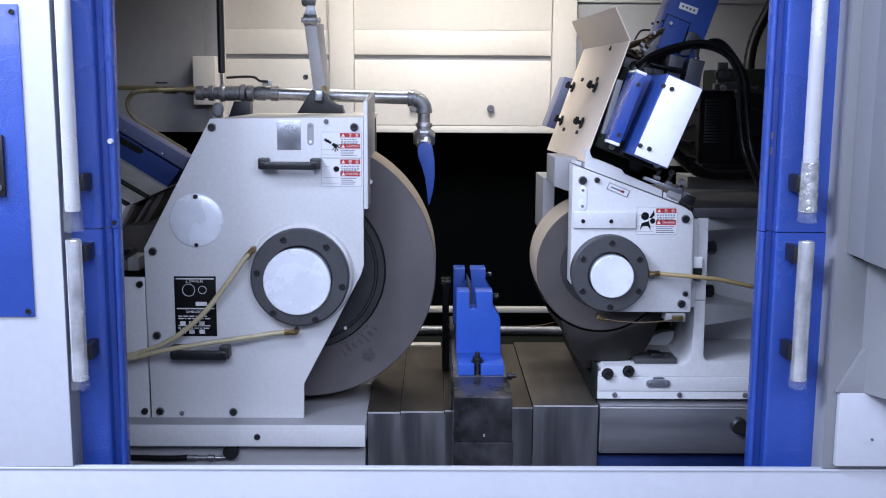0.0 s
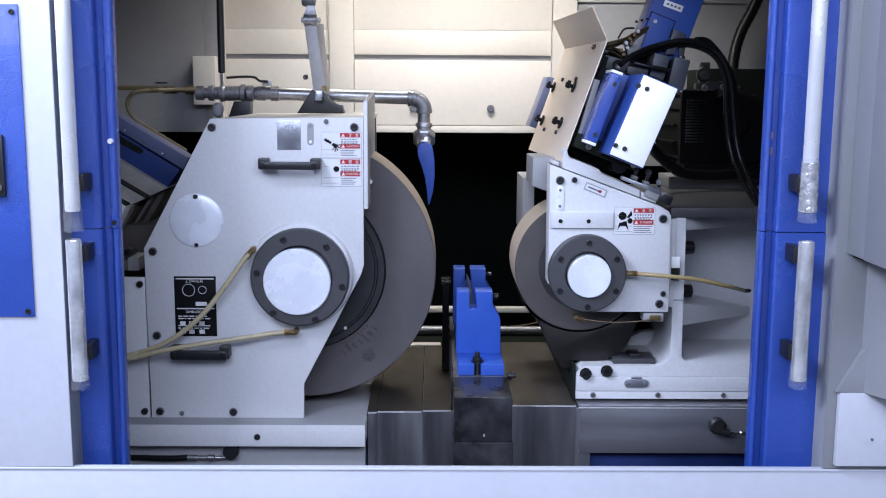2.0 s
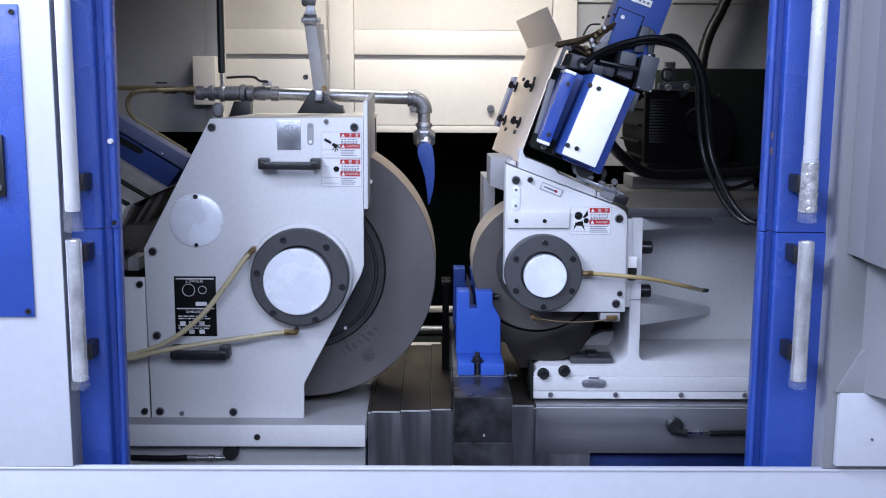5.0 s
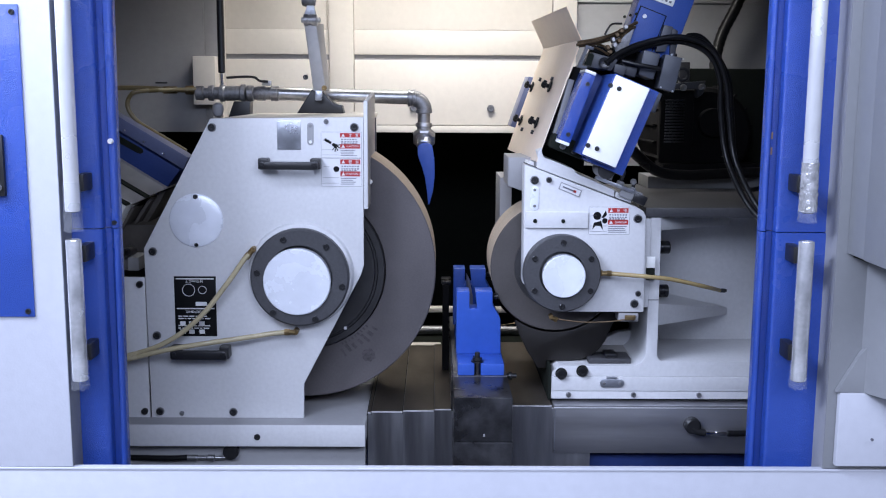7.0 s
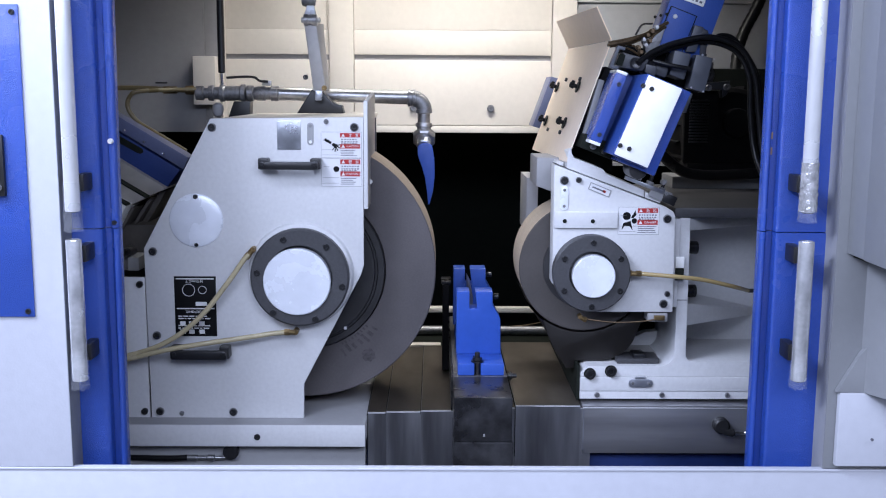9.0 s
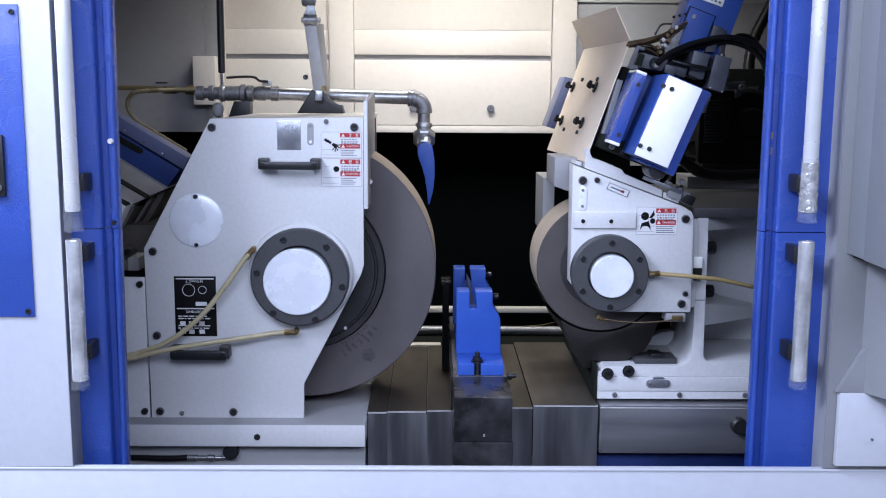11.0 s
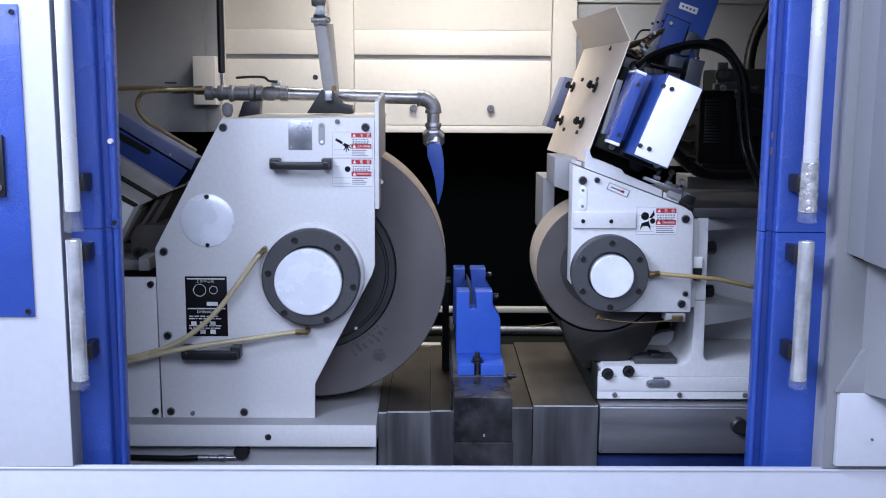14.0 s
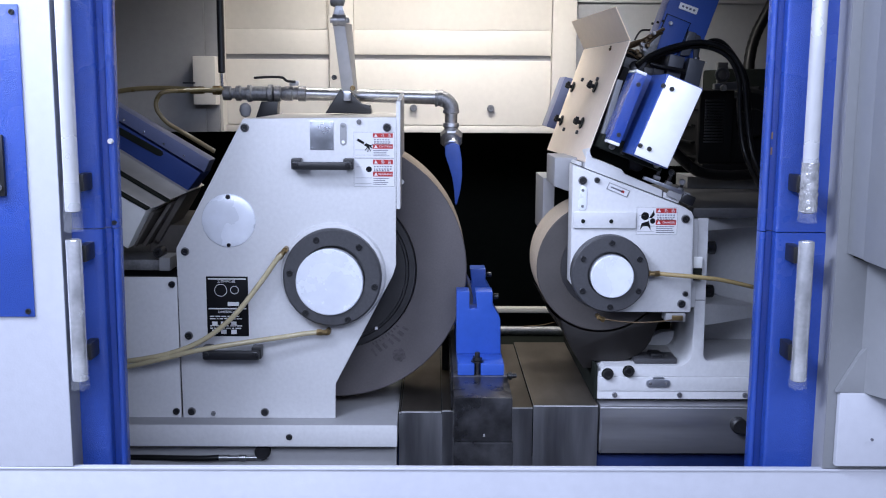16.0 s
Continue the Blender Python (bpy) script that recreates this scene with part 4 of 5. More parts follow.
lathe(tee, [(0.010, -0.575), (0.017, -0.573), (0.017, -0.556), (0.0125, -0.554), (0.0125, -0.545), (0.018, -0.543), (0.019, -0.532), (0.015, -0.530), (0.0155, -0.517), (0.0205, -0.515), (0.0205, -0.507), (0.0175, -0.503), (0.0175, -0.468), (0.0215, -0.465), (0.0215, -0.455), (0.015, -0.453)], 0.43, 1.410, 28, "x")
part("tee_fitting", tee, M["iron"], gh, "cast iron pipe tee")
vb = B()
lathe(vb, [(0.013, -0.4525), (0.019, -0.450), (0.019, -0.436), (0.015, -0.434), (0.0175, -0.425), (0.0175, -0.408), (0.0145, -0.406), (0.0145, -0.395), (0.0185, -0.393), (0.0185, -0.376), (0.013, -0.3725)], 0.43, 1.410, 20, "x")
valve = part("ball_valve", vb, M["iron"], gh, "brassy ball valve")
part("stem", slab(-0.414, -0.392, 0.42, 0.44, 1.4285, 1.440, 0.002), M["pipe"], valve)
part("lever", tube(B(), [(-0.398, 0.415, 1.438), (-0.418, 0.412, 1.440), (-0.430, 0.41, 1.448), (-0.46, 0.41, 1.449), (-0.496, 0.41, 1.4465)], 0.0030, 8), M["black"], valve, "black valve lever")
br = B()
lathe(br, [(0.005, -0.655), (0.009, -0.652), (0.009, -0.62), (0.006, -0.618), (0.006, -0.60), (0.011, -0.598), (0.011, -0.58), (0.006, -0.576)], 0.43, 1.417, 14, "x")
part("hose_tail", br, M["brass"], gh, "brass hose tail")
part("tap_lever", slab(-0.668, -0.64, 0.42, 0.43, 1.432, 1.436, 0.001), M["black"], gh)
hose_part(gh, "hose", [(-0.655, 0.43, 1.419), (-0.70, 0.43, 1.421), (-0.77, 0.43, 1.420), (-0.85, 0.43, 1.407), (-1.0, 0.43, 1.36)], 0.0060, "shadehose", "yellowed clear hose")
hose_part(gh, "hose", [(-0.572, 0.420, 1.418), (-0.609, 0.400, 1.418), (-0.666, 0.340, 1.415), (-0.688, 0.324, 1.412), (-0.700, 0.324, 1.404), (-0.707, 0.324, 1.390), (-0.707, 0.324, 1.377), (-0.701, 0.324, 1.363), (-0.684, 0.324, 1.343), (-0.659, 0.324, 1.327), (-0.627, 0.324, 1.308), (-0.576, 0.324, 1.277)], 0.0052, "shadehose", "clear hose darkened for shade")
el = B()
tube(el, [(-0.060, 0.43, 1.4016), (-0.047, 0.43, 1.4005), (-0.035, 0.43, 1.393), (-0.0265, 0.43, 1.380), (-0.0262, 0.43, 1.366)], 0.0180, 22)
elbow = part("elbow", el, M["iron"], gh, "cast iron pipe elbow")
for pr in ([(0.0150, -0.066), (0.0205, -0.065), (0.0205, -0.060), (0.0188, -0.059), (0.0188, -0.054), (0.0205, -0.053), (0.0205, -0.047), (0.0150, -0.046)],):
    bm = B()
    lathe(bm, pr, 0.43, 1.4012, 24, "x")
    part("collar", bm, M["iron"], elbow)
bm = B()
lathe(bm, [(0.014, 1.3645), (0.0198, 1.3655), (0.0198, 1.3735), (0.014, 1.3745)], -0.0265, 0.43, 24, "z")
part("collar", bm, M["iron"], elbow)
bm = B()
lathe(bm, [(0.0152, 1.368), (0.0152, 1.343), (0.0195, 1.342), (0.0205, 1.334), (0.0170, 1.331), (0.0170, 1.320)], -0.0265, 0.43, 24, "z")
part("nipple", bm, M["pipe"], gh)
bm = B()
lathe(bm, [(0.0175, -0.012), (0.0245, -0.012), (0.0285, -0.008), (0.0285, 0.008), (0.020, 0.012)], 0, 0, 8)
for f in bm.faces:
    f.smooth = False
tip = Matrix.Translation((-0.0255, 0.43, 1.306)) @ Matrix.Rotation(radians(32), 4, "X")
turned(bm, tip @ Matrix.Rotation(radians(22.5), 4, "Y"))
part("lock_nut", bm, M["pipe"], gh, "large eight-sided steel lock nut")
bm = B()
lathe(bm, [(0.0150, -0.036), (0.0170, -0.034), (0.0170, 0.0)], 0, 0, 28)
turned(bm, tip)
part("pipe_end", bm, M["galv"], gh, "bright threaded pipe end")
nz = prism(B(), [(-0.041, 1.288), (-0.0405, 1.266), (-0.0315, 1.241), (-0.0235, 1.214), (-0.0185, 1.182), (-0.0155, 1.149), (-0.0120, 1.149), (-0.0035, 1.182), (0.0005, 1.218), (-0.0005, 1.255), (-0.0065, 1.290), (-0.014, 1.295), (-0.024, 1.296), (-0.034, 1.293)], 0.386, 0.418, 0.005, 3)
part("nozzle", nz, M["bluebright"], gh, "blue plastic coolant nozzle")
# support arm
part("arm_bracket", prism(B(), [(-0.322, 1.3652), (-0.286, 1.421), (-0.262, 1.416), (-0.238, 1.388), (-0.217, 1.384), (-0.213, 1.3652)], 0.35, 0.395, 0.002), M["black"], gh, "black bent arm bracket")
bm = B()
lo = [bm.verts.new(p) for p in ((-0.2815, 0.335, 1.417), (-0.2517, 0.335, 1.417), (-0.2465, 0.372, 1.417), (-0.2760, 0.372, 1.417))]
hi = [bm.verts.new(p) for p in ((-0.3010, 0.335, 1.571), (-0.2733, 0.335, 1.571), (-0.2590, 0.372, 1.571), (-0.2870, 0.372, 1.571))]
for k in range(4):
    bm.faces.new((lo[k], lo[(k + 1) % 4], hi[(k + 1) % 4], hi[k]))
bm.faces.new(lo), bm.faces.new(hi)
bmesh.ops.recalc_face_normals(bm, faces=bm.faces)
bmesh.ops.bevel(bm, geom=list(bm.edges), offset=0.0022, segments=2, affect="EDGES", profile=0.6)
arm = part("support_arm", bm, M["armgrey"], gh, "grey square-tube support arm")
bm = B()
lathe(bm, [(0.003, -0.307), (0.0065, -0.306), (0.0065, -0.301), (0.0130, -0.300), (0.0130, -0.290), (0.0112, -0.2895), (0.0112, -0.282), (0.0130, -0.2815), (0.0130, -0.270), (0.0065, -0.269), (0.0065, -0.264), (0.003, -0.262)], 0.333, 1.577, 22, "x")
part("pivot", bm, M["pipe"], arm, "steel clevis joint with bolt ends")
part("upper_link", prism(B(), [(-0.2990, 1.5895), (-0.2735, 1.5895), (-0.2780, 1.610), (-0.2935, 1.610)], 0.334, 0.350, 0.002), M["disc"], arm, "bright steel link")
bm = B()
lathe(bm, [(0.0, -0.307), (0.010, -0.305), (0.013, -0.298), (0.013, -0.284), (0.010, -0.275), (0.0, -0.272)], 0.342, 1.620, 22, "x")
part("knuckle", bm, M["iron"], arm)
part("link_rod", slab(-0.298, -0.283, 0.336, 0.348, 1.6335, 1.85, 0.003), M["pillar"], arm)
part("clamp", slab(-0.276, -0.260, 0.320, 0.3345, 1.395, 1.418, 0.002), M["galv"], arm, "small bright steel clamp")
screw(arm, -0.2555, 1.424, 0.335, 0.006, 0.008, "brass")
screw(arm, -0.298, 1.448, 0.335, 0.006, 0.008, "bolt")
part("pipe_support", prism(B(), [(-0.497, 1.345), (-0.480, 1.3915), (-0.440, 1.3915), (-0.444, 1.345)], 0.41, 0.45, 0.002), M["black"], gh, "black pipe support")
bm = B()
lathe(bm, [(0.0, 1.352), (0.010, 1.357), (0.0145, 1.370), (0.012, 1.382), (0.004, 1.388)], -0.522, 0.43, 20, "z")
part("drain_cup", bm, M["pillar"], gh)
screw(gh, -0.1335, 1.232, 0.06, 0.005, 0.005, "alloy")

# ---- left dresser slide behind the guard ----
ld = "blue painted dresser beam"
beam = part("dresser_beam", prism(B(), [(-0.574, 1.239), (-0.607, 1.196), (-0.95, 1.422), (-0.95, 1.470)], 0.25, 0.36, 0.002), M["bluedull"], gh, ld)
part("beam_top", prism(B(), [(-0.554, 1.267), (-0.567, 1.2405), (-0.95, 1.4745), (-0.95, 1.502)], 0.252, 0.31, 0.0015), M["paleblue"], beam)
part("beam_slot", prism(B(), [(-0.668, 1.277), (-0.660, 1.275), (-0.654, 1.279), (-0.655, 1.285), (-0.662, 1.290), (-0.90, 1.424), (-0.90, 1.405)], 0.2485, 0.2497, 0), M["void"], beam)
for k in range(5):
    x = -0.61 - 0.042 * k
    screw(beam, x, 1.276 - (x + 0.61) * 0.611, 0.252, 0.0026, 0.003, "chrome")
# third cover is coloured near-white for the light that falls on it
for k, (pts, y0) in enumerate((
        ([(-0.600, 1.199), (-0.642, 1.181), (-0.95, 1.376), (-0.95, 1.416)], 0.225),
        ([(-0.634, 1.182), (-0.670, 1.166), (-0.95, 1.340), (-0.95, 1.372)], 0.185),
        ([(-0.665, 1.170), (-0.707, 1.089), (-0.95, 1.235), (-0.95, 1.336)], 0.142))):
    part("slide_cover", prism(B(), pts, y0, 0.40, 0.001), M["alloy" if k == 2 else "coverbrown"], beam, "folded steel telescopic slide cover")
for k, (pts, y0) in enumerate((
        ([(-0.618, 1.198), (-0.608, 1.192), (-0.674, 1.085), (-0.684, 1.091)], 0.26),
        ([(-0.640, 1.176), (-0.634, 1.172), (-0.695, 1.080), (-0.701, 1.084)], 0.226),
        ([(-0.668, 1.162), (-0.662, 1.158), (-0.704, 1.085), (-0.709, 1.089)], 0.188))):
    part("cover_edge", prism(B(), pts, y0, 0.40, 0.0008), M["coverdark"], beam, "dark edge of the slide cover")
for x0, z0, z1, y0 in ((-0.634, 1.1820, 1.3720, 0.185), (-0.665, 1.1700, 1.3360, 0.142)):
    part("cover_gap", prism(B(), [(x0, z0 + 0.0030), (x0, z0 - 0.0005), (-0.95, z1 - 0.0005), (-0.95, z1 + 0.0030)], y0 - 0.002, y0 + 0.03, 0), M["void"], beam, "dark gap between two slide covers")
for sx, sz in ((-0.722, 1.127), (-0.730, 1.113)):
    screw(beam, sx, sz, 0.142, 0.004, 0.002, "chrome")
part("slide_rail", slab(-1.0, -0.628, 0.10, 0.20, 1.036, 1.059, 0.002), M["iron"], gh, "grey machined slide rail")
part("rail_block", slab(-0.645, -0.622, 0.07, 0.14, 1.0405, 1.068, 0.002), M["pillar"], gh)
screw(gh, -0.652, 1.075, 0.12, 0.012, 0.03)
part("saddle_body", slab(-1.0, -0.600, 0.15, 0.49, 0.743, 1.0355, 0.003), M["greymetal"], gh)
part("dark_side", slab(-0.70, -0.600, 0.201, 0.49, 1.0365, 1.12, 0.003), M["coverdark"], gh)

# ---- work rest details ----
bm = B()
lathe(bm, [(0.0, 0.893), (0.005, 0.893), (0.0055, 0.888), (0.0055, 0.882)], 0.089, -0.030, 14, "z")
lathe(bm, [(0.0, 0.8825), (0.0095, 0.882), (0.010, 0.8765), (0.0, 0.876)], 0.089, -0.030, 6, "z")
lathe(bm, [(0.0, 0.876), (0.013, 0.8755), (0.013, 0.8735), (0.0, 0.8732)], 0.089, -0.030, 20, "z")
lathe(bm, [(0.0055, 0.8735), (0.0055, 0.8496)], 0.089, -0.040, 14, "z")
part("clamp_screw", bm, M["bolt"], rest, "black tee-slot clamping bolt with nut")
bm = B()
lathe(bm, [(0.0, 0.172), (0.005, 0.171), (0.005, 0.162), (0.0085, 0.161), (0.0085, 0.155), (0.005, 0.154), (0.004, 0.1493)], -0.01, 0.838, 14, "x")
part("side_screw", bm, M["bolt"], rest, "black side screw")
for y, z in ((0.315, 0.992), (0.055, 0.992)):
    bm = B()
    lathe(bm, [(0.0, 0.136), (0.006, 0.135), (0.006, 0.126), (0.004, 0.1225)], y, z, 12, "x")
    part("side_screw", bm, M["bolt"], rest)
part("rear_plate", slab(0.020, 0.035, 0.28, 0.36, 0.768, 0.972, 0.002), M["motor"], rest, "dark upright rear plate")
part("rear_plate_cap", slab(0.017, 0.040, 0.285, 0.35, 0.9725, 0.980, 0.002), M["block"], rest)
part("chip", slab(0.0945, 0.0972, -0.2012, -0.2003, 0.773, 0.778, 0), M["pillar"], rest)

# ---- regulating head details ----
for sx, sz, r in ((0.299, 1.242, 0.0072), (0.510, 1.165, 0.0072), (0.509, 0.989, 0.0072), (0.516, 1.010, 0.005), (0.328, 1.243, 0.005)):
    part("washer", disc(B(), sx, sz, r * 1.25, -0.0012, 0.0, 20, 0.0004), M["iron"], rh)
    screw(rh, sx, sz, -0.0012, r, 0.005)
slot = prism(B(), [(0.2995 + 0.0085 * math.cos(a), (1.2225 if math.sin(a) > 0 else 1.190) + 0.0085 * math.sin(a)) for a in (2 * math.pi * k / 20 + 0.01 for k in range(20))], -0.002, -0.0002, 0.0006)
sp = part("slot_plate", slot, M["disc"], rh, "oblong bright steel plate")
screw(sp, 0.2995, 1.2225, -0.002, 0.003, 0.001, "iron")
screw(sp, 0.2995, 1.190, -0.002, 0.003, 0.001, "iron")
pad = part("mounting_pad", slab(0.281, 0.409, -0.006, -0.0002, 1.145, 1.179, 0.003), M["white"], rh, "pale grey raised mounting pad")
for sx in (0.301, 0.358):
    part("bore", disc(B(), sx, 1.160, 0.0042, -0.0075, -0.0061, 18, 0.0002), M["void"], pad)
tagp = part("small_label", leaning(0.371, 1.2235, 0.046, 0.0155, -0.0012, -0.0002, 22, 0), M["pillar"], rh, "small framed white label")
part("label_face", leaning(0.371, 1.2235, 0.042, 0.0115, -0.0018, -0.0013, 22, 0), M["sticker"], tagp)
part("print_bar", leaning(0.368, 1.2247, 0.026, 0.0030, -0.0023, -0.0019, 22, 0), M["greyprint"], tagp)
part("print_bar", leaning(0.380, 1.2200, 0.006, 0.0050, -0.0023, -0.0019, 22, 0), M["red"], tagp)
warning_sticker(rh, 0.411, 0.493, 1.133, 1.188, "DANGER", [octagon(0.20, 0.68, 0.10, squash=1.5), octagon(0.39, 0.50, 0.065, squash=1.6), [(0.08, 0.16), (0.12, 0.42), (0.30, 0.50), (0.36, 0.14), (0.28, 0.30), (0.16, 0.32)], [(0.30, 0.62), (0.38, 0.80), (0.41, 0.90), (0.44, 0.72), (0.36, 0.60)]], "危险")
fitting(rh, 0.436, 1.056, -0.024, (1, 0), 0.0055, 0.020)
hose_part(rh, "hose", [(0.452, -0.024, 1.056), (0.470, -0.026, 1.055), (0.527, -0.03, 1.051), (0.584, -0.02, 1.043), (0.654, 0.0, 1.025), (0.70, 0.06, 1.006)], 0.0045, "tanhose", "yellowed clear hose")
bm = B()
lathe(bm, [(0.003, 0.70), (0.0045, 0.703), (0.0045, 0.712), (0.003, 0.716)], 0.062, 1.005, 12, "x")
part("hose_tail", bm, M["bolt"], rh)
fitting(rh, 0.338, 0.962, -0.012, (0.8, -0.4), 0.005, 0.014)
hose_part(rh, "thin_tube", [(0.345, -0.012, 0.960), (0.368, -0.012, 0.956), (0.408, -0.011, 0.952), (0.455, -0.010, 0.953), (0.490, -0.008, 0.957)], 0.0016, "tarnish", "thin browned tube", 8)
tb = part("terminal_block", slab(0.478, 0.519, 0.0, 0.04, 0.951, 0.9685, 0.002), M["pillar"], rh, "small connector block")
part("connector", slab(0.490, 0.512, -0.006, -0.0005, 0.955, 0.965, 0.001), M["brass"], tb)
part("bearing_flange", slab(0.530, 0.5412, 0.016, 0.12, 0.978, 1.163, 0.002), M["white"], rh)
# clip colour is near-white in place of a highlight on the steel
clip = part("hose_clip", slab(0.5338, 0.5521, 0.012, 0.0158, 1.0614, 1.0848, 0.0035), M["alloy"], rh, "bright steel hose clip")
part("clip_slot", slab(0.5338, 0.5521, 0.0125, 0.0158, 1.0354, 1.0609, 0.0015), M["void"], clip)
for sz in (1.0927, 0.9984):
    bm = B()
    lathe(bm, [(0.0175, 0.5660), (0.0175, 0.5740), (0.0140, 0.5750), (0.0140, 0.5960), (0.0120, 0.5980), (0.0, 0.5980)], 0.090, sz, 20, "x")
    part("cap_bolt", bm, M["bolt"], rh, "large black cap bolt")
bm = B()
lathe(bm, [(0.010, 0.5660), (0.010, 0.5900), (0.0, 0.5910)], 0.090, 0.9575, 16, "x")
part("core_plug", bm, M["pillar"], rh)
for sx, sz in ((0.365, 0.834), (0.409, 0.840)):
    part("bolt_recess", disc(B(), sx, sz, 0.0125, 0.0185, 0.0215, 24, 0.0004), M["void"], rh)
    screw(rh, sx, sz, 0.0185, 0.0105, 0.008)
for sx in (0.381, 0.518, 0.656, 0.79):
    screw(rh, sx, 0.789, 0.020, 0.0055, 0.005, "iron")
lugp = prism(B(), [(0.4715 + (0.0165 if math.cos(a) > 0 else -0.0165) + 0.009 * math.cos(a), 0.815 + 0.009 * math.sin(a)) for a in (2 * math.pi * k / 20 + 0.01 for k in range(20))], 0.0150, 0.0178, 0.0006)
lug = part("tally_plate", lugp, M["galv"], rh, "small oblong steel plate")
part("tally_tabs", slab(0.460, 0.482, 0.0155, 0.0178, 0.8245, 0.829, 0.0005), M["galv"], lug)
for sx in (0.455, 0.488):
    screw(lug, sx, 0.815, 0.0150, 0.003, 0.001, "iron")
hk = part("stop_block", slab(0.425, 0.515, 0.040, 0.10, 0.8505, 0.862, 0.002), M["ring"], rh, "dark steel stop block")
part("stop_cap", slab(0.459, 0.485, 0.040, 0.08, 0.8625, 0.872, 0.003), M["bolt"], hk)
part("guard_apron", prism(B(), [(0.47, 0.8505), (0.49, 0.872), (0.515, 0.884), (0.5515, 0.887), (0.5515, 0.8505)], 0.19, 0.2195, 0.003), M["white"], rh)
gg = part("cable_gland", disc(B(), 0.637, 0.733, 0.017, -0.022, -0.0005, 28, 0.004), M["black"], rh, "round black gland")
hose_part(rh, "gland_elbow", [(0.637, -0.015, 0.730), (0.645, -0.016, 0.722), (0.662, -0.016, 0.718)], 0.008, "black", "black gland elbow")
bm = B()
lathe(bm, [(0.003, 0.662), (0.0055, 0.664), (0.0055, 0.674), (0.0042, 0.676), (0.0042, 0.684), (0.0055, 0.686), (0.0055, 0.696), (0.004, 0.71)], -0.016, 0.717, 16, "x")
part("hose_coupling", bm, M["chrome"], rh, "shiny steel hose coupling")
hose_part(rh, "hose", [(0.71, -0.016, 0.717), (0.76, -0.014, 0.717), (0.95, 0.0, 0.717)], 0.0065, "rubber", "black hydraulic hose")
part("guard_edge", slab(0.349, 1.15, -0.0014, -0.0002, 0.7655, 0.7680, 0.0004), M["edge"], rh, "strip painted bright for the folded edge's highlight")
part("guard_seam", slab(0.3505, 0.3525, -0.0012, -0.0002, 0.668, 0.766, 0), M["galv"], rh)
for sz in (0.750, 0.690):
    bm = B()
    lathe(bm, [(0.0, 0.3435), (0.0035, 0.344), (0.0035, 0.3477)], 0.02, sz, 10, "x")
    part("side_screw", bm, M["galv"], rh)

# dresser: shield knobs, screws, black pieces for the dark pocket
facing = Vector((0, -1, 0)).rotation_difference(SHIELD_OUT).to_matrix().to_4x4()
tmp = bpy.data.meshes.new("lobe")
for y, z in ((0.400, 1.4285), (0.155, 1.4285), (0.390, 1.3500), (0.157, 1.3515)):
    bm = B()
    lathe(bm, [(0.0, -0.021), (0.005, -0.021), (0.0065, -0.019), (0.0065, -0.012), (0.0045, -0.011), (0.0045, -0.005), (0.0125, -0.0045), (0.0130, -0.003), (0.0125, -0.0015), (0.004, 0.0)], 0, 0, 18)
    for k in range(3):
        wing = box(B(), -0.0028, 0.0028, -0.019, -0.012, 0.004, 0.0098, 0.001)
        turned(wing, Matrix.Rotation(radians(120 * k), 4, "Y"))
        wing.to_mesh(tmp)
        bm.from_mesh(tmp)
        wing.free()
    turned(bm, Matrix.Translation(on_shield(y, z)) @ facing @ Matrix.Rotation(radians(24), 4, "Y"))
    part("lobed_knob", bm, M["knob"], shield, "black plastic lobed knob")
bpy.data.meshes.remove(tmp)
for y, z in ((0.321, 1.4454), (0.165, 1.4451), (0.325, 1.3314), (0.172, 1.3312)):
    bm = B()
    lathe(bm, [(0.0, -0.005), (0.0040, -0.005), (0.0046, -0.0035), (0.0046, 0.0)], 0, 0, 12)
    turned(bm, Matrix.Translation(on_shield(y, z)) @ facing)
    part("screw", bm, M["bolt"], shield)
for sx, sz in ((0.4203, 1.4309), (0.4362, 1.4249), (0.3815, 1.3209), (0.3986, 1.3147)):
    screw(rh, sx, sz, -0.153, 0.0044, 0.003, "bolt")
for sx, sz in ((0.3888, 1.4332), (0.3541, 1.3374)):
    screw(bar, sx, sz, -0.080, 0.0042, 0.003, "bolt")
# two black pieces added as the shade in the pocket under the drive box
part("pocket_lining", prism(B(), [(0.318, 1.289), (0.318, 1.330), (0.412, 1.330), (0.412, 1.252)], 0.095, 0.235, 0.002), M["void"], rh, "black block added for the dark of the dresser pocket")
part("boot", leaning(0.392, 1.300, 0.135, 0.030, -0.030, 0.09, 21, 0.006), M["void"], rh, "black bar for the dark recess under the drive box")
for k, (sx, sz) in enumerate(((0.350, 1.312), (0.372, 1.303), (0.440, 1.276), (0.470, 1.262), (0.492, 1.243))):
    screw(rh, sx, sz, -0.032, 0.0060, 0.006, "bolt" if k % 2 else "iron")
for k, (sx, sz, hh) in enumerate(((0.452, 1.256, 0.022), (0.476, 1.246, 0.026), (0.500, 1.232, 0.020))):
    part("stud", leaning(sx, sz, 0.007, hh, 0.002, 0.010, 20, 0.0015), M["bolt"], rh, "black threaded stud")
    part("stud_nut", leaning(sx - 0.003, sz - hh * 0.35, 0.014, 0.008, -0.002, 0.0118, 20, 0.0015), M["iron"], rh)
part("clamp_bar", leaning(0.462, 1.2335, 0.085, 0.007, -0.004, 0.0115, 20.5, 0.001), M["galv"], rh, "bright clamping bar")
part("clamp_tab", leaning(0.495, 1.214, 0.045, 0.022, 0.0, 0.010, 22, 0.002), M["pillar"], rh)
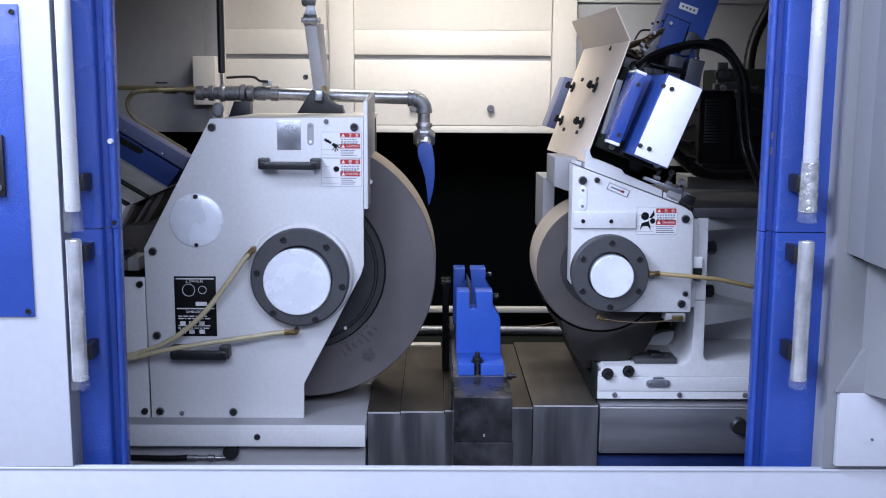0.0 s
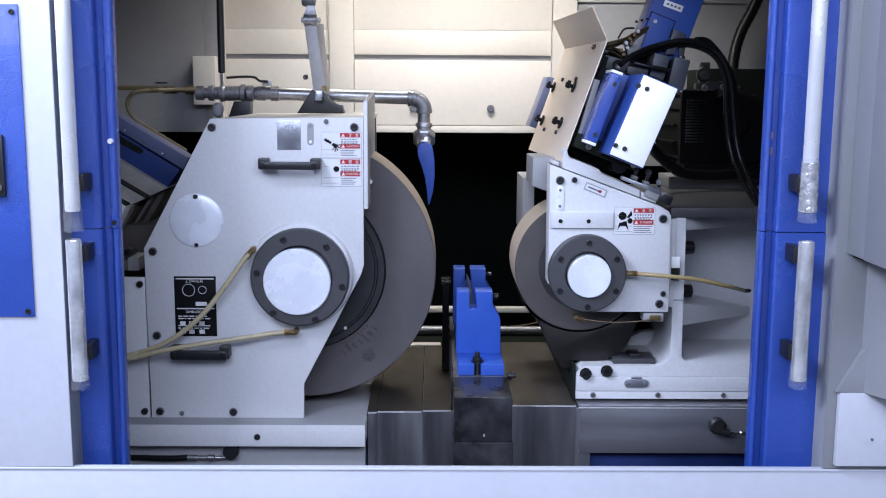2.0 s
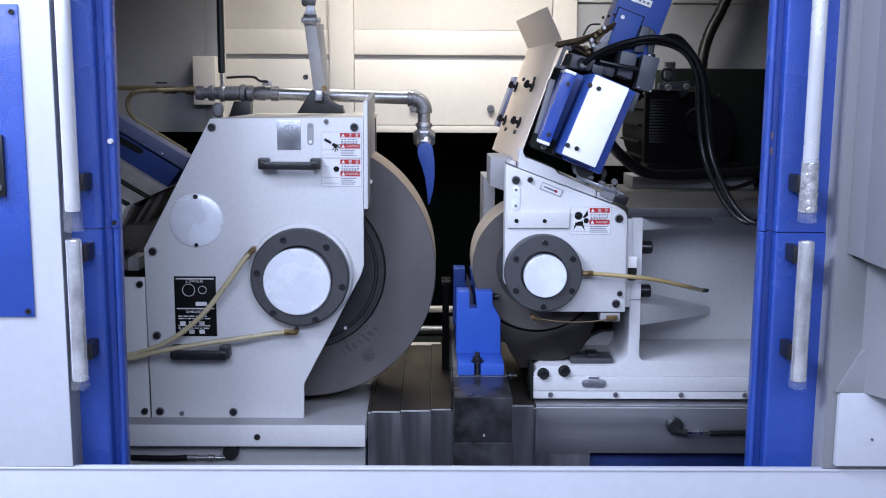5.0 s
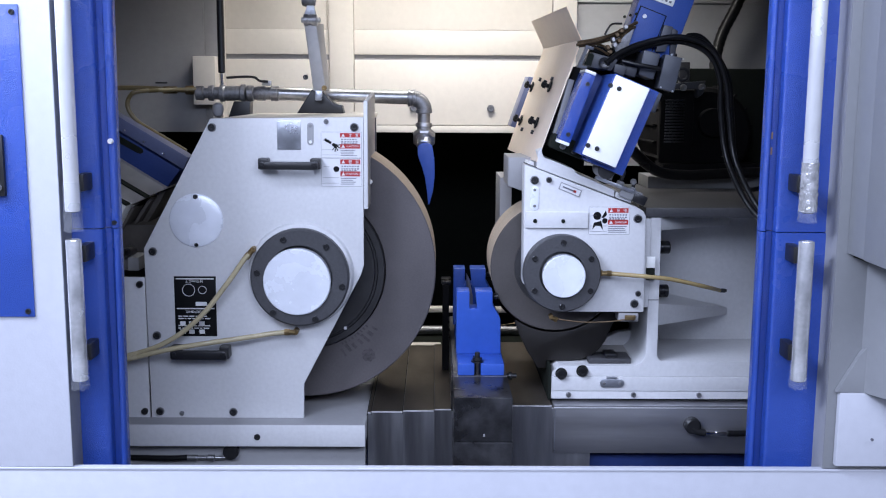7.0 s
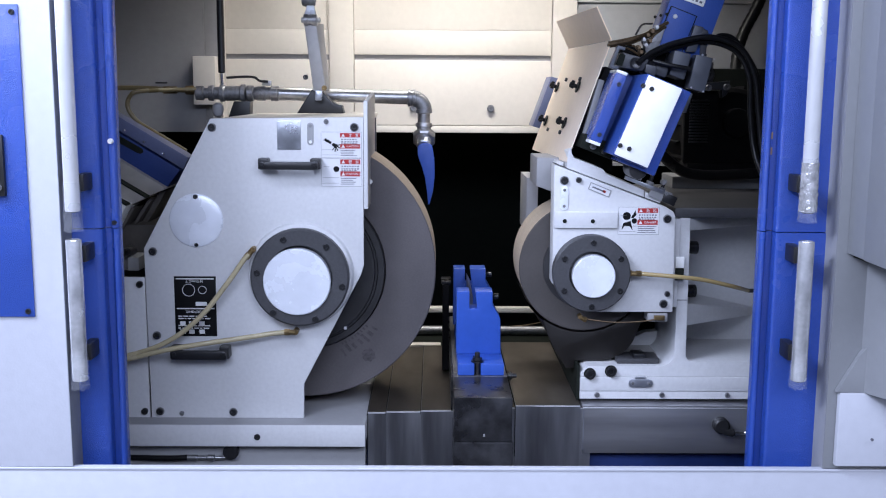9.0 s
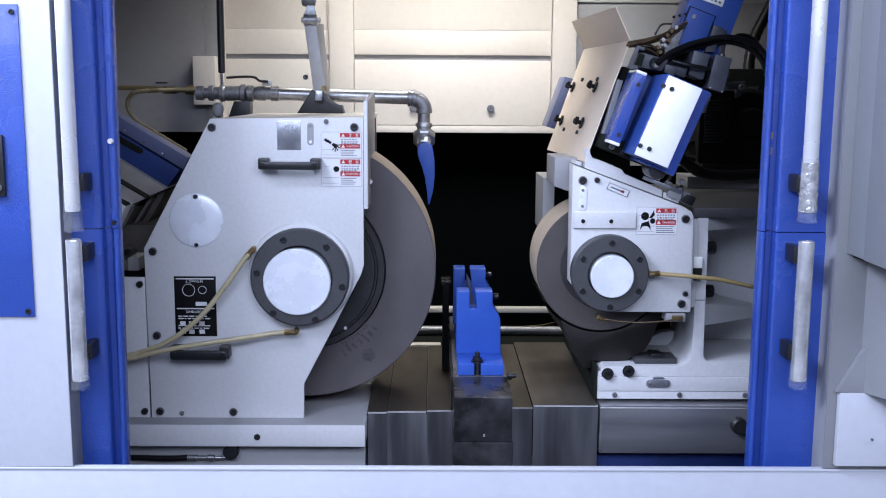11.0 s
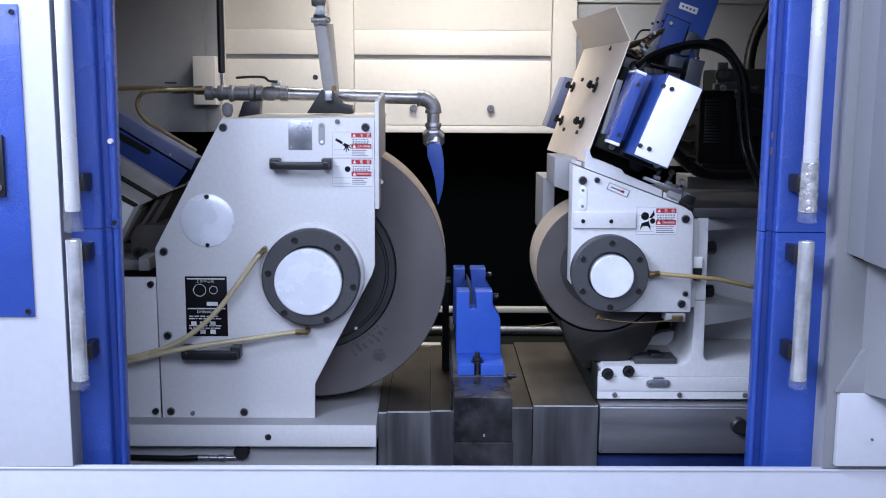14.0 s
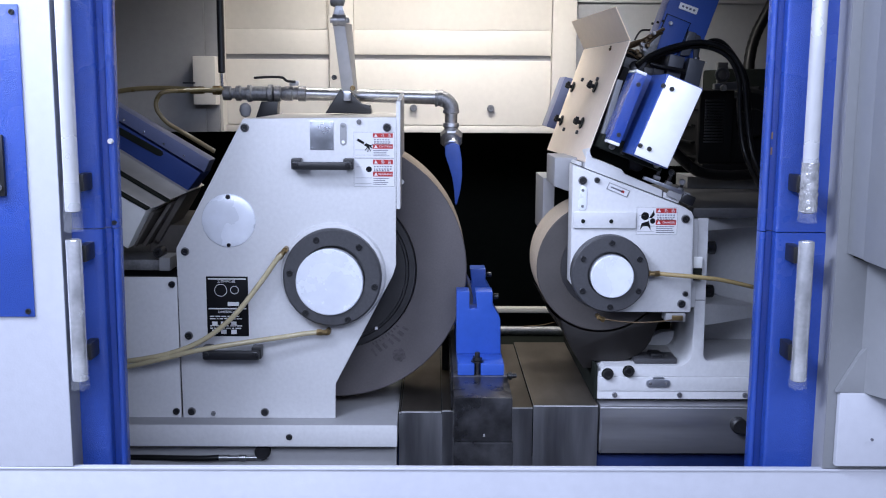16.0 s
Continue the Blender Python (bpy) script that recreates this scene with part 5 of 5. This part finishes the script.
part("clamp_end", leaning(0.512, 1.205, 0.028, 0.020, -0.008, -0.0005, 22, 0.003), M["bolt"], rh)
part("side_box", prism(B(), [(0.3488, 1.4583), (0.3733, 1.4525), (0.3293, 1.3165), (0.3016, 1.3255)], 0.72, 0.84, 0.002), M["paleblue"], rh, "blue box behind the shield")
part("gap_bar", leaning(0.3514, 1.3752, 0.0115, 0.140, 0.006, 0.030, 15, 0.001), M["greywall"], rh, "grey folded shield flange")
part("oval_plate", leaning(0.4201, 1.3652, 0.0080, 0.056, -0.020, -0.016, LEAN + 2, 0.003), M["galv"], rh)
part("slide_web", leaning(0.402, 1.380, 0.040, 0.150, -0.0155, 0.02, LEAN + 2, 0.002), M["bluematt"], rh)

# dresser head: the carriage that feeds towards the front
part("carriage", leaning(0.451, 1.354, 0.074, 0.170, 0.075, 0.19, LEAN + 3, 0.003), M["blue"], dh, "blue painted carriage")
bm = B()
lathe(bm, [(0.0, 0.085), (0.017, 0.086), (0.018, 0.09), (0.018, 0.15)], 0.425, 1.272, 24)
part("feed_shaft", bm, M["bolt"], dh, "black feed shaft end")
part("panel_gap", leaning(0.5110, 1.5370, 0.056, 0.086, 0.197, 0.1997, LEAN + 2, 0), M["void"], dh, "dark joint round the panel")
part("head_panel", leaning(0.5105, 1.5370, 0.052, 0.082, 0.192, 0.1966, LEAN + 2, 0.001), M["bluematt"], dh, "blue screwed cover panel")
screw(dh, 0.5075, 1.566, 0.192, 0.0045, 0.003, "galv")
lp = part("name_plate", leaning(0.546, 1.598, 0.042, 0.014, 0.196, 0.1995, LEAN, 0.003), M["alloy"], dh, "small bright name plate")
for k in range(4):
    part("print_bar", leaning(0.534 + 0.008 * k, 1.602 - 0.0028 * k, 0.005, 0.004, 0.1952, 0.1958, LEAN, 0), M["greyprint"], lp)
# cable entry: C-shaped bracket, terminal housing, stacked valve blocks under the cable
part("entry_bracket", prism(B(), [(0.3847, 1.5068), (0.3998, 1.5026), (0.3978, 1.4974), (0.3881, 1.4994), (0.3771, 1.4697), (0.3879, 1.4666), (0.3859, 1.4613), (0.3685, 1.4654)], 0.120, 0.135, 0.0008), M["slatelight"], dh, "blue-grey C-shaped bracket")
part("entry_housing", prism(B(), [(0.3966, 1.4949), (0.4493, 1.4803), (0.4369, 1.4588), (0.3865, 1.4671)], 0.137, 0.200, 0.003), M["greymetal"], dh, "slate grey terminal housing")
part("entry_recess", prism(B(), [(0.3917, 1.4926), (0.4027, 1.4895), (0.3968, 1.4681), (0.3836, 1.4712)], 0.1355, 0.1368, 0), M["void"], dh, "dark recess")
part("valve_block", prism(B(), [(0.4620, 1.4807), (0.4929, 1.4744), (0.4851, 1.4463), (0.4563, 1.4548)], 0.150, 0.215, 0.004), M["greymetal"], dh, "slate grey valve block")
part("valve_block", prism(B(), [(0.5027, 1.5006), (0.5360, 1.4922), (0.5236, 1.4423), (0.4934, 1.4530)], 0.160, 0.230, 0.004), M["slatelight"], dh, "slate grey valve block")
part("valve_block", prism(B(), [(0.4421, 1.4737), (0.4662, 1.4674), (0.4603, 1.4481), (0.4405, 1.4566)], 0.135, 0.200, 0.004), M["greymetal"], dh, "slate grey valve block")
part("block_tube", tube(B(), [(0.4559, 0.1400, 1.4782), (0.4947, 0.1420, 1.4699), (0.5327, 0.1500, 1.4639)], 0.0042, 10), M["rubber"], dh, "black tube across the valve blocks")
part("side_strip", prism(B(), [(0.5461, 1.5497), (0.5640, 1.5455), (0.5504, 1.4976), (0.5304, 1.4975)], 0.186, 0.1995, 0.002), M["slatelight"], dh, "slate grey strip beside the panel")
part("side_column", prism(B(), [(0.5625, 1.5446), (0.5760, 1.5393), (0.5726, 1.4885), (0.5603, 1.4916)], 0.195, 0.230, 0.003), M["greymetal"], dh, "dark cable column")
part("lower_bracket", prism(B(), [(0.5232, 1.4227), (0.5412, 1.4163), (0.5293, 1.3790), (0.5080, 1.3855), (0.5111, 1.3921), (0.5234, 1.3889), (0.5313, 1.4141), (0.5212, 1.4173)], 0.160, 0.180, 0.001), M["slatelight"], dh, "blue-grey bent bracket")
part("backing", prism(B(), [(0.4146, 1.5118), (0.5289, 1.4958), (0.5858, 1.4961), (0.5577, 1.4003), (0.4969, 1.4339), (0.4047, 1.4614)], 0.232, 0.285, 0.004), M["motor"], dh, "dark rear casing")
ring_ = B()
lathe(ring_, [(0.0070, 0.134), (0.0105, 0.132), (0.0115, 0.136), (0.0115, 0.150)], 0.4224, 1.4736, 18)
part("gland", ring_, M["bolt"], dh, "black cable gland")
for sx, sz in ((0.5581, 1.4914), (0.5805, 1.4829), (0.5620, 1.4208), (0.5385, 1.4283)):
    screw(dh, sx, sz, 0.165, 0.0020, 0.0015, "galv")
for k, (a, b, c) in enumerate((((0.3694, 0.150, 1.5080), (0.4190, 0.155, 1.5192), (0.4925, 0.185, 1.5537)),
        ((0.3723, 0.156, 1.5125), (0.4250, 0.159, 1.5237), (0.4884, 0.185, 1.5450)),
        ((0.3755, 0.162, 1.5064), (0.4150, 0.163, 1.5131), (0.4678, 0.185, 1.5318)),
        ((0.4263, 0.168, 1.5285), (0.4387, 0.167, 1.5479), (0.4616, 0.185, 1.5513)),
        ((0.4373, 0.174, 1.4899), (0.4188, 0.171, 1.5005), (0.4076, 0.185, 1.5054)),
        ((0.4403, 0.180, 1.4967), (0.4259, 0.175, 1.5072), (0.4141, 0.185, 1.5108)),
        ((0.4542, 0.186, 1.5122), (0.4657, 0.179, 1.5293), (0.4819, 0.185, 1.5406)))):
    hose_part(dh, "oil_tube", [a, b, c], 0.0030 if k < 3 else 0.0020, "tarnish" if k != 3 else "bolt", "thin oil tube", 8)
for k, (sx, sz) in enumerate(((0.4425, 1.5198), (0.4500, 1.5285), (0.4378, 1.4961), (0.4462, 1.5091), (0.4585, 1.5361), (0.4331, 1.5047), (0.4670, 1.5436), (0.4547, 1.5178))):
    bm = B()
    lathe(bm, [(0.0, 0.160), (0.0036, 0.160), (0.0036, 0.168), (0.0052, 0.169), (0.0052, 0.175), (0.003, 0.1805)], sx, sz, 8)
    part("tube_fitting", bm, M["tarnish" if k % 3 else "pipe"], dh, "small brass tube fitting")
part("manifold", prism(B(), [(0.4400, 1.5250), (0.4920, 1.5578), (0.4761, 1.5057), (0.4545, 1.4881)], 0.183, 0.1995, 0.002), M["iron"], dh, "grey oil manifold plate")
for k in range(3):
    part("hole", disc(B(), 0.4694 + 0.0113 * k, 1.5654 + 0.0028 * k, 0.0028, 0.1955, 0.1990, 12, 0.0002), M["void"], dh)
for off, yy in ((0.0, 0.0), (0.013, 0.012)):
    hose_part(dh, "cable", [(0.425 + off, 0.13 + yy, 1.474), (0.460, 0.15 + yy, 1.497 - off * 0.6), (0.512, 0.17 + yy, 1.516 - off * 0.6), (0.576, 0.18 + yy, 1.526 - off * 0.6), (0.639 - off * 0.3, 0.19 + yy, 1.506 - off * 0.6), (0.674 - off * 0.6, 0.20 + yy, 1.449), (0.688 - off, 0.21 + yy, 1.375), (0.702 - off, 0.20 + yy, 1.285), (0.728 - off, 0.125 + yy, 1.200), (0.762 - off, 0.085 + yy * 0.5, 1.168), (0.80, 0.11 + yy, 1.195), (0.84, 0.20, 1.26)], 0.0056, "rubber", "thick black cable")
hose_part(dh, "cable", [(0.585, 0.19, 1.515), (0.60, 0.20, 1.530), (0.635, 0.21, 1.520), (0.683, 0.22, 1.455), (0.703, 0.24, 1.375), (0.722, 0.27, 1.285), (0.77, 0.33, 1.215), (0.86, 0.42, 1.22)], 0.0052, "rubber", "thick black cable")

# drive motor behind the dresser
mb = B()
lathe(mb, [(0.02, 0.500), (0.105, 0.500), (0.115, 0.51), (0.118, 0.53), (0.118, 0.80), (0.10, 0.82)], 0.775, 1.315, 48)
mot = part("motor", mb, M["motor"], rh, "dark drive motor with finned cover")
for k in range(16):
    a = radians(20 + 20 * k)
    fin = box(B(), -0.002, 0.002, 0.54, 0.79, 0.117, 0.128, 0)
    turned(fin, Matrix.Translation((0.775, 0, 1.315)) @ Matrix.Rotation(a, 4, "Y"))
    part("cooling_fin", fin, M["motor"], mot)
part("end_cover", slab(0.652, 0.735, 0.475, 0.4995, 1.245, 1.425, 0.006), M["motor"], mot)
for k in range(15):
    part("grille_slat", slab(0.664, 0.711, 0.468, 0.4745, 1.296 + 0.0072 * k, 1.3000 + 0.0072 * k, 0.001), M["bolt"], mot, "dark grille slat")
part("motor_bracket", prism(B(), [(0.68, 1.426), (0.68, 1.440), (0.755, 1.447), (0.750, 1.415), (0.735, 1.405), (0.735, 1.426)], 0.452, 0.4745, 0.002), M["greymetal"], mot)
screw(mot, 0.745, 1.432, 0.452, 0.008, 0.01, "iron")
screw(mot, 0.700, 1.430, 0.452, 0.008, 0.01, "iron")
ring = [(0.702 + 0.0145 * math.cos(radians(a)), 0.47, 1.462 + 0.0145 * math.sin(radians(a))) for a in range(0, 361, 20)]
part("lifting_eye", tube(B(), ring, 0.0042, 10, smooth=False), M["greymetal"], mot, "steel lifting eye")
bm = B()
lathe(bm, [(0.0, 0.475), (0.034, 0.476), (0.036, 0.482), (0.036, 0.4995)], 0.785, 1.345, 20)
part("connector_cap", bm, M["motor"], mot)
# made-up black box: stands in for the shade behind the motor
part("motor_cover", slab(0.755, 1.14, 0.62, 0.86, 1.2155, 1.480, 0.006), M["void"], rh, "black box added for the shade behind the motor")
part("mounting_plate", slab(0.722, 0.748, 0.585, 0.60, 1.40, 1.495, 0.002), M["ring"], rh)
part("motor_mount", slab(0.62, 0.92, 0.44, 0.56, 1.1855, 1.215, 0.002), M["greywall"], rh)
part("motor_foot", slab(0.66, 0.90, 0.46, 0.55, 1.2155, 1.2445, 0.002), M["motor"], rh)
hose_part(rh, "drain_hose", [(0.545, 0.34, 1.300), (0.575, 0.35, 1.270), (0.63, 0.37, 1.232), (0.70, 0.39, 1.222), (0.80, 0.41, 1.225), (0.95, 0.42, 1.23)], 0.013, "rubber", "thick black hose")
hose_part(rh, "conduit", [(1.012, 0.93, 1.847), (0.984, 0.93, 1.735), (0.956, 0.93, 1.658), (0.922, 0.93, 1.586), (0.900, 0.91, 1.508), (0.895, 0.89, 1.400), (0.900, 0.88, 1.260), (0.92, 0.88, 1.20)], 0.0160, "rubber", "ribbed black conduit", 14, 0.05)

wire = B()
tube(wire, [(0.24, 0.60, 0.80), (0.28, 0.60, 0.803), (0.32, 0.60, 0.811), (0.36, 0.60, 0.822)], 0.0012, 6)
part("thin_wire", wire, M["tarnish"], rh, "thin loose wire")
# ---- rear wall corner: bracket and gas strut ----
brk = thing("strut_bracket", -0.64, 0.86, 1.328, "cream painted steel bracket on the rear corner post", "bracket")
part("bracket_plate", slab(-0.681, -0.618, 0.86, 0.9195, 1.376, 1.511, 0.003), M["cream"], brk)
part("corner_post", slab(-0.6595, -0.6215, 0.9205, 0.9995, 1.298, 2.25, 0.002), M["pillar"], brk)
part("hinge_rail", slab(-0.6205, -0.612, 0.93, 0.9915, 1.298, 2.25, 0.001), M["cream"], brk)
strut = thing("gas_strut", -0.519, 0.46, 1.40, "black gas strut with bright rod", "gas strut")
bm = B()
lathe(bm, [(0.006, 1.458), (0.0085, 1.460), (0.0085, 2.2), (0.006, 2.21)], -0.517, 0.46, 20, "z")
part("cylinder", bm, M["black"], strut)
bm = B()
lathe(bm, [(0.0035, 1.425), (0.0035, 1.4575)], -0.517, 0.46, 14, "z")
part("rod", bm, M["chrome"], strut, "bright piston rod")

# small relief on the front: screws, chip mark
screw(post, 0.730, 0.850, FRONT - 0.03, 0.0025, 0.001, "greyprint")


# ---- what moves ----
def motions():
    gb, rb = BASE[gh], BASE[rh]

    def at(base, dx):
        return Matrix.Translation(base + Vector((dx, 0, 0)))

    walk(gh, [(t, at(gb, d)) for t, d in ((0.0, 0.0), (13.1, 0.0), (13.27, 0.001), (13.5, 0.0075), (14.0, 0.0225), (14.5, 0.0372), (15.0, 0.0525), (15.35, 0.0635), (15.5, 0.0655), (16.0, 0.0655))])
    walk(rh, [(t, at(rb, d)) for t, d in ((0.0, 0.0), (0.3, 0.0), (0.5, -0.0022), (1.0, -0.0163), (2.0, -0.0458), (3.0, -0.0765), (4.0, -0.1068), (4.2, -0.1128), (5.0, -0.1350), (5.3, -0.1395), (5.6, -0.1365), (6.3, -0.1170), (6.5, -0.1112), (7.0, -0.0972), (8.0, -0.0670), (9.0, -0.0372), (9.2, -0.0312), (10.0, -0.0065), (10.3, -0.0006), (10.5, 0.0), (16.0, 0.0))])
    # the dresser beam feeds towards the front while its head advances
    walk(beam, [(t, Matrix.Translation((0, d, 0))) for t, d in ((0.0, 0.0), (13.0, 0.0), (13.3, -0.004), (16.0, -0.080))])
    walk(dh, [(t, Matrix.Translation((0, d, 0))) for t, d in ((0.0, 0.0), (0.4, 0.0), (1.0, -0.020), (2.0, -0.057), (4.0, -0.131), (5.7, -0.194), (6.1, -0.20), (11.7, -0.20), (11.85, -0.18), (12.35, -0.02), (12.5, 0.0), (16.0, 0.0))])
    for ob, rows in ((way[0], ((0.0, 0.0), (13.1, 0.0), (13.27, 0.001), (13.5, 0.0075), (14.0, 0.0225), (14.5, 0.0372), (15.0, 0.0525), (15.35, 0.0635), (15.5, 0.0655), (16.0, 0.0655))),
                     (way[1], ((0.0, 0.0), (0.4, 0.0), (1.2, -0.0235), (2.2, -0.053), (2.8, -0.061), (7.2, -0.061), (8.0, -0.0436), (9.2, -0.0295), (10.0, -0.028), (13.9, -0.028), (14.5, -0.02), (15.5, 0.001), (16.0, 0.001))),
                     (way[2], ((0.0, 0.0), (0.4, 0.0), (1.2, -0.019), (2.2, -0.052), (3.2, -0.0695), (4.2, -0.088), (5.0, -0.092), (7.0, -0.087), (8.0, -0.067), (9.2, -0.047), (10.2, -0.039), (13.3, -0.036), (15.0, -0.012), (15.5, -0.006), (16.0, -0.006))),
                     (way[3], ((0.0, 0.0), (3.3, 0.0), (4.2, -0.068), (5.0, -0.075), (7.0, -0.068), (8.0, 0.0), (16.0, 0.0)))):
        walk(ob, [(t, at(BASE[ob], d)) for t, d in rows])


motions()
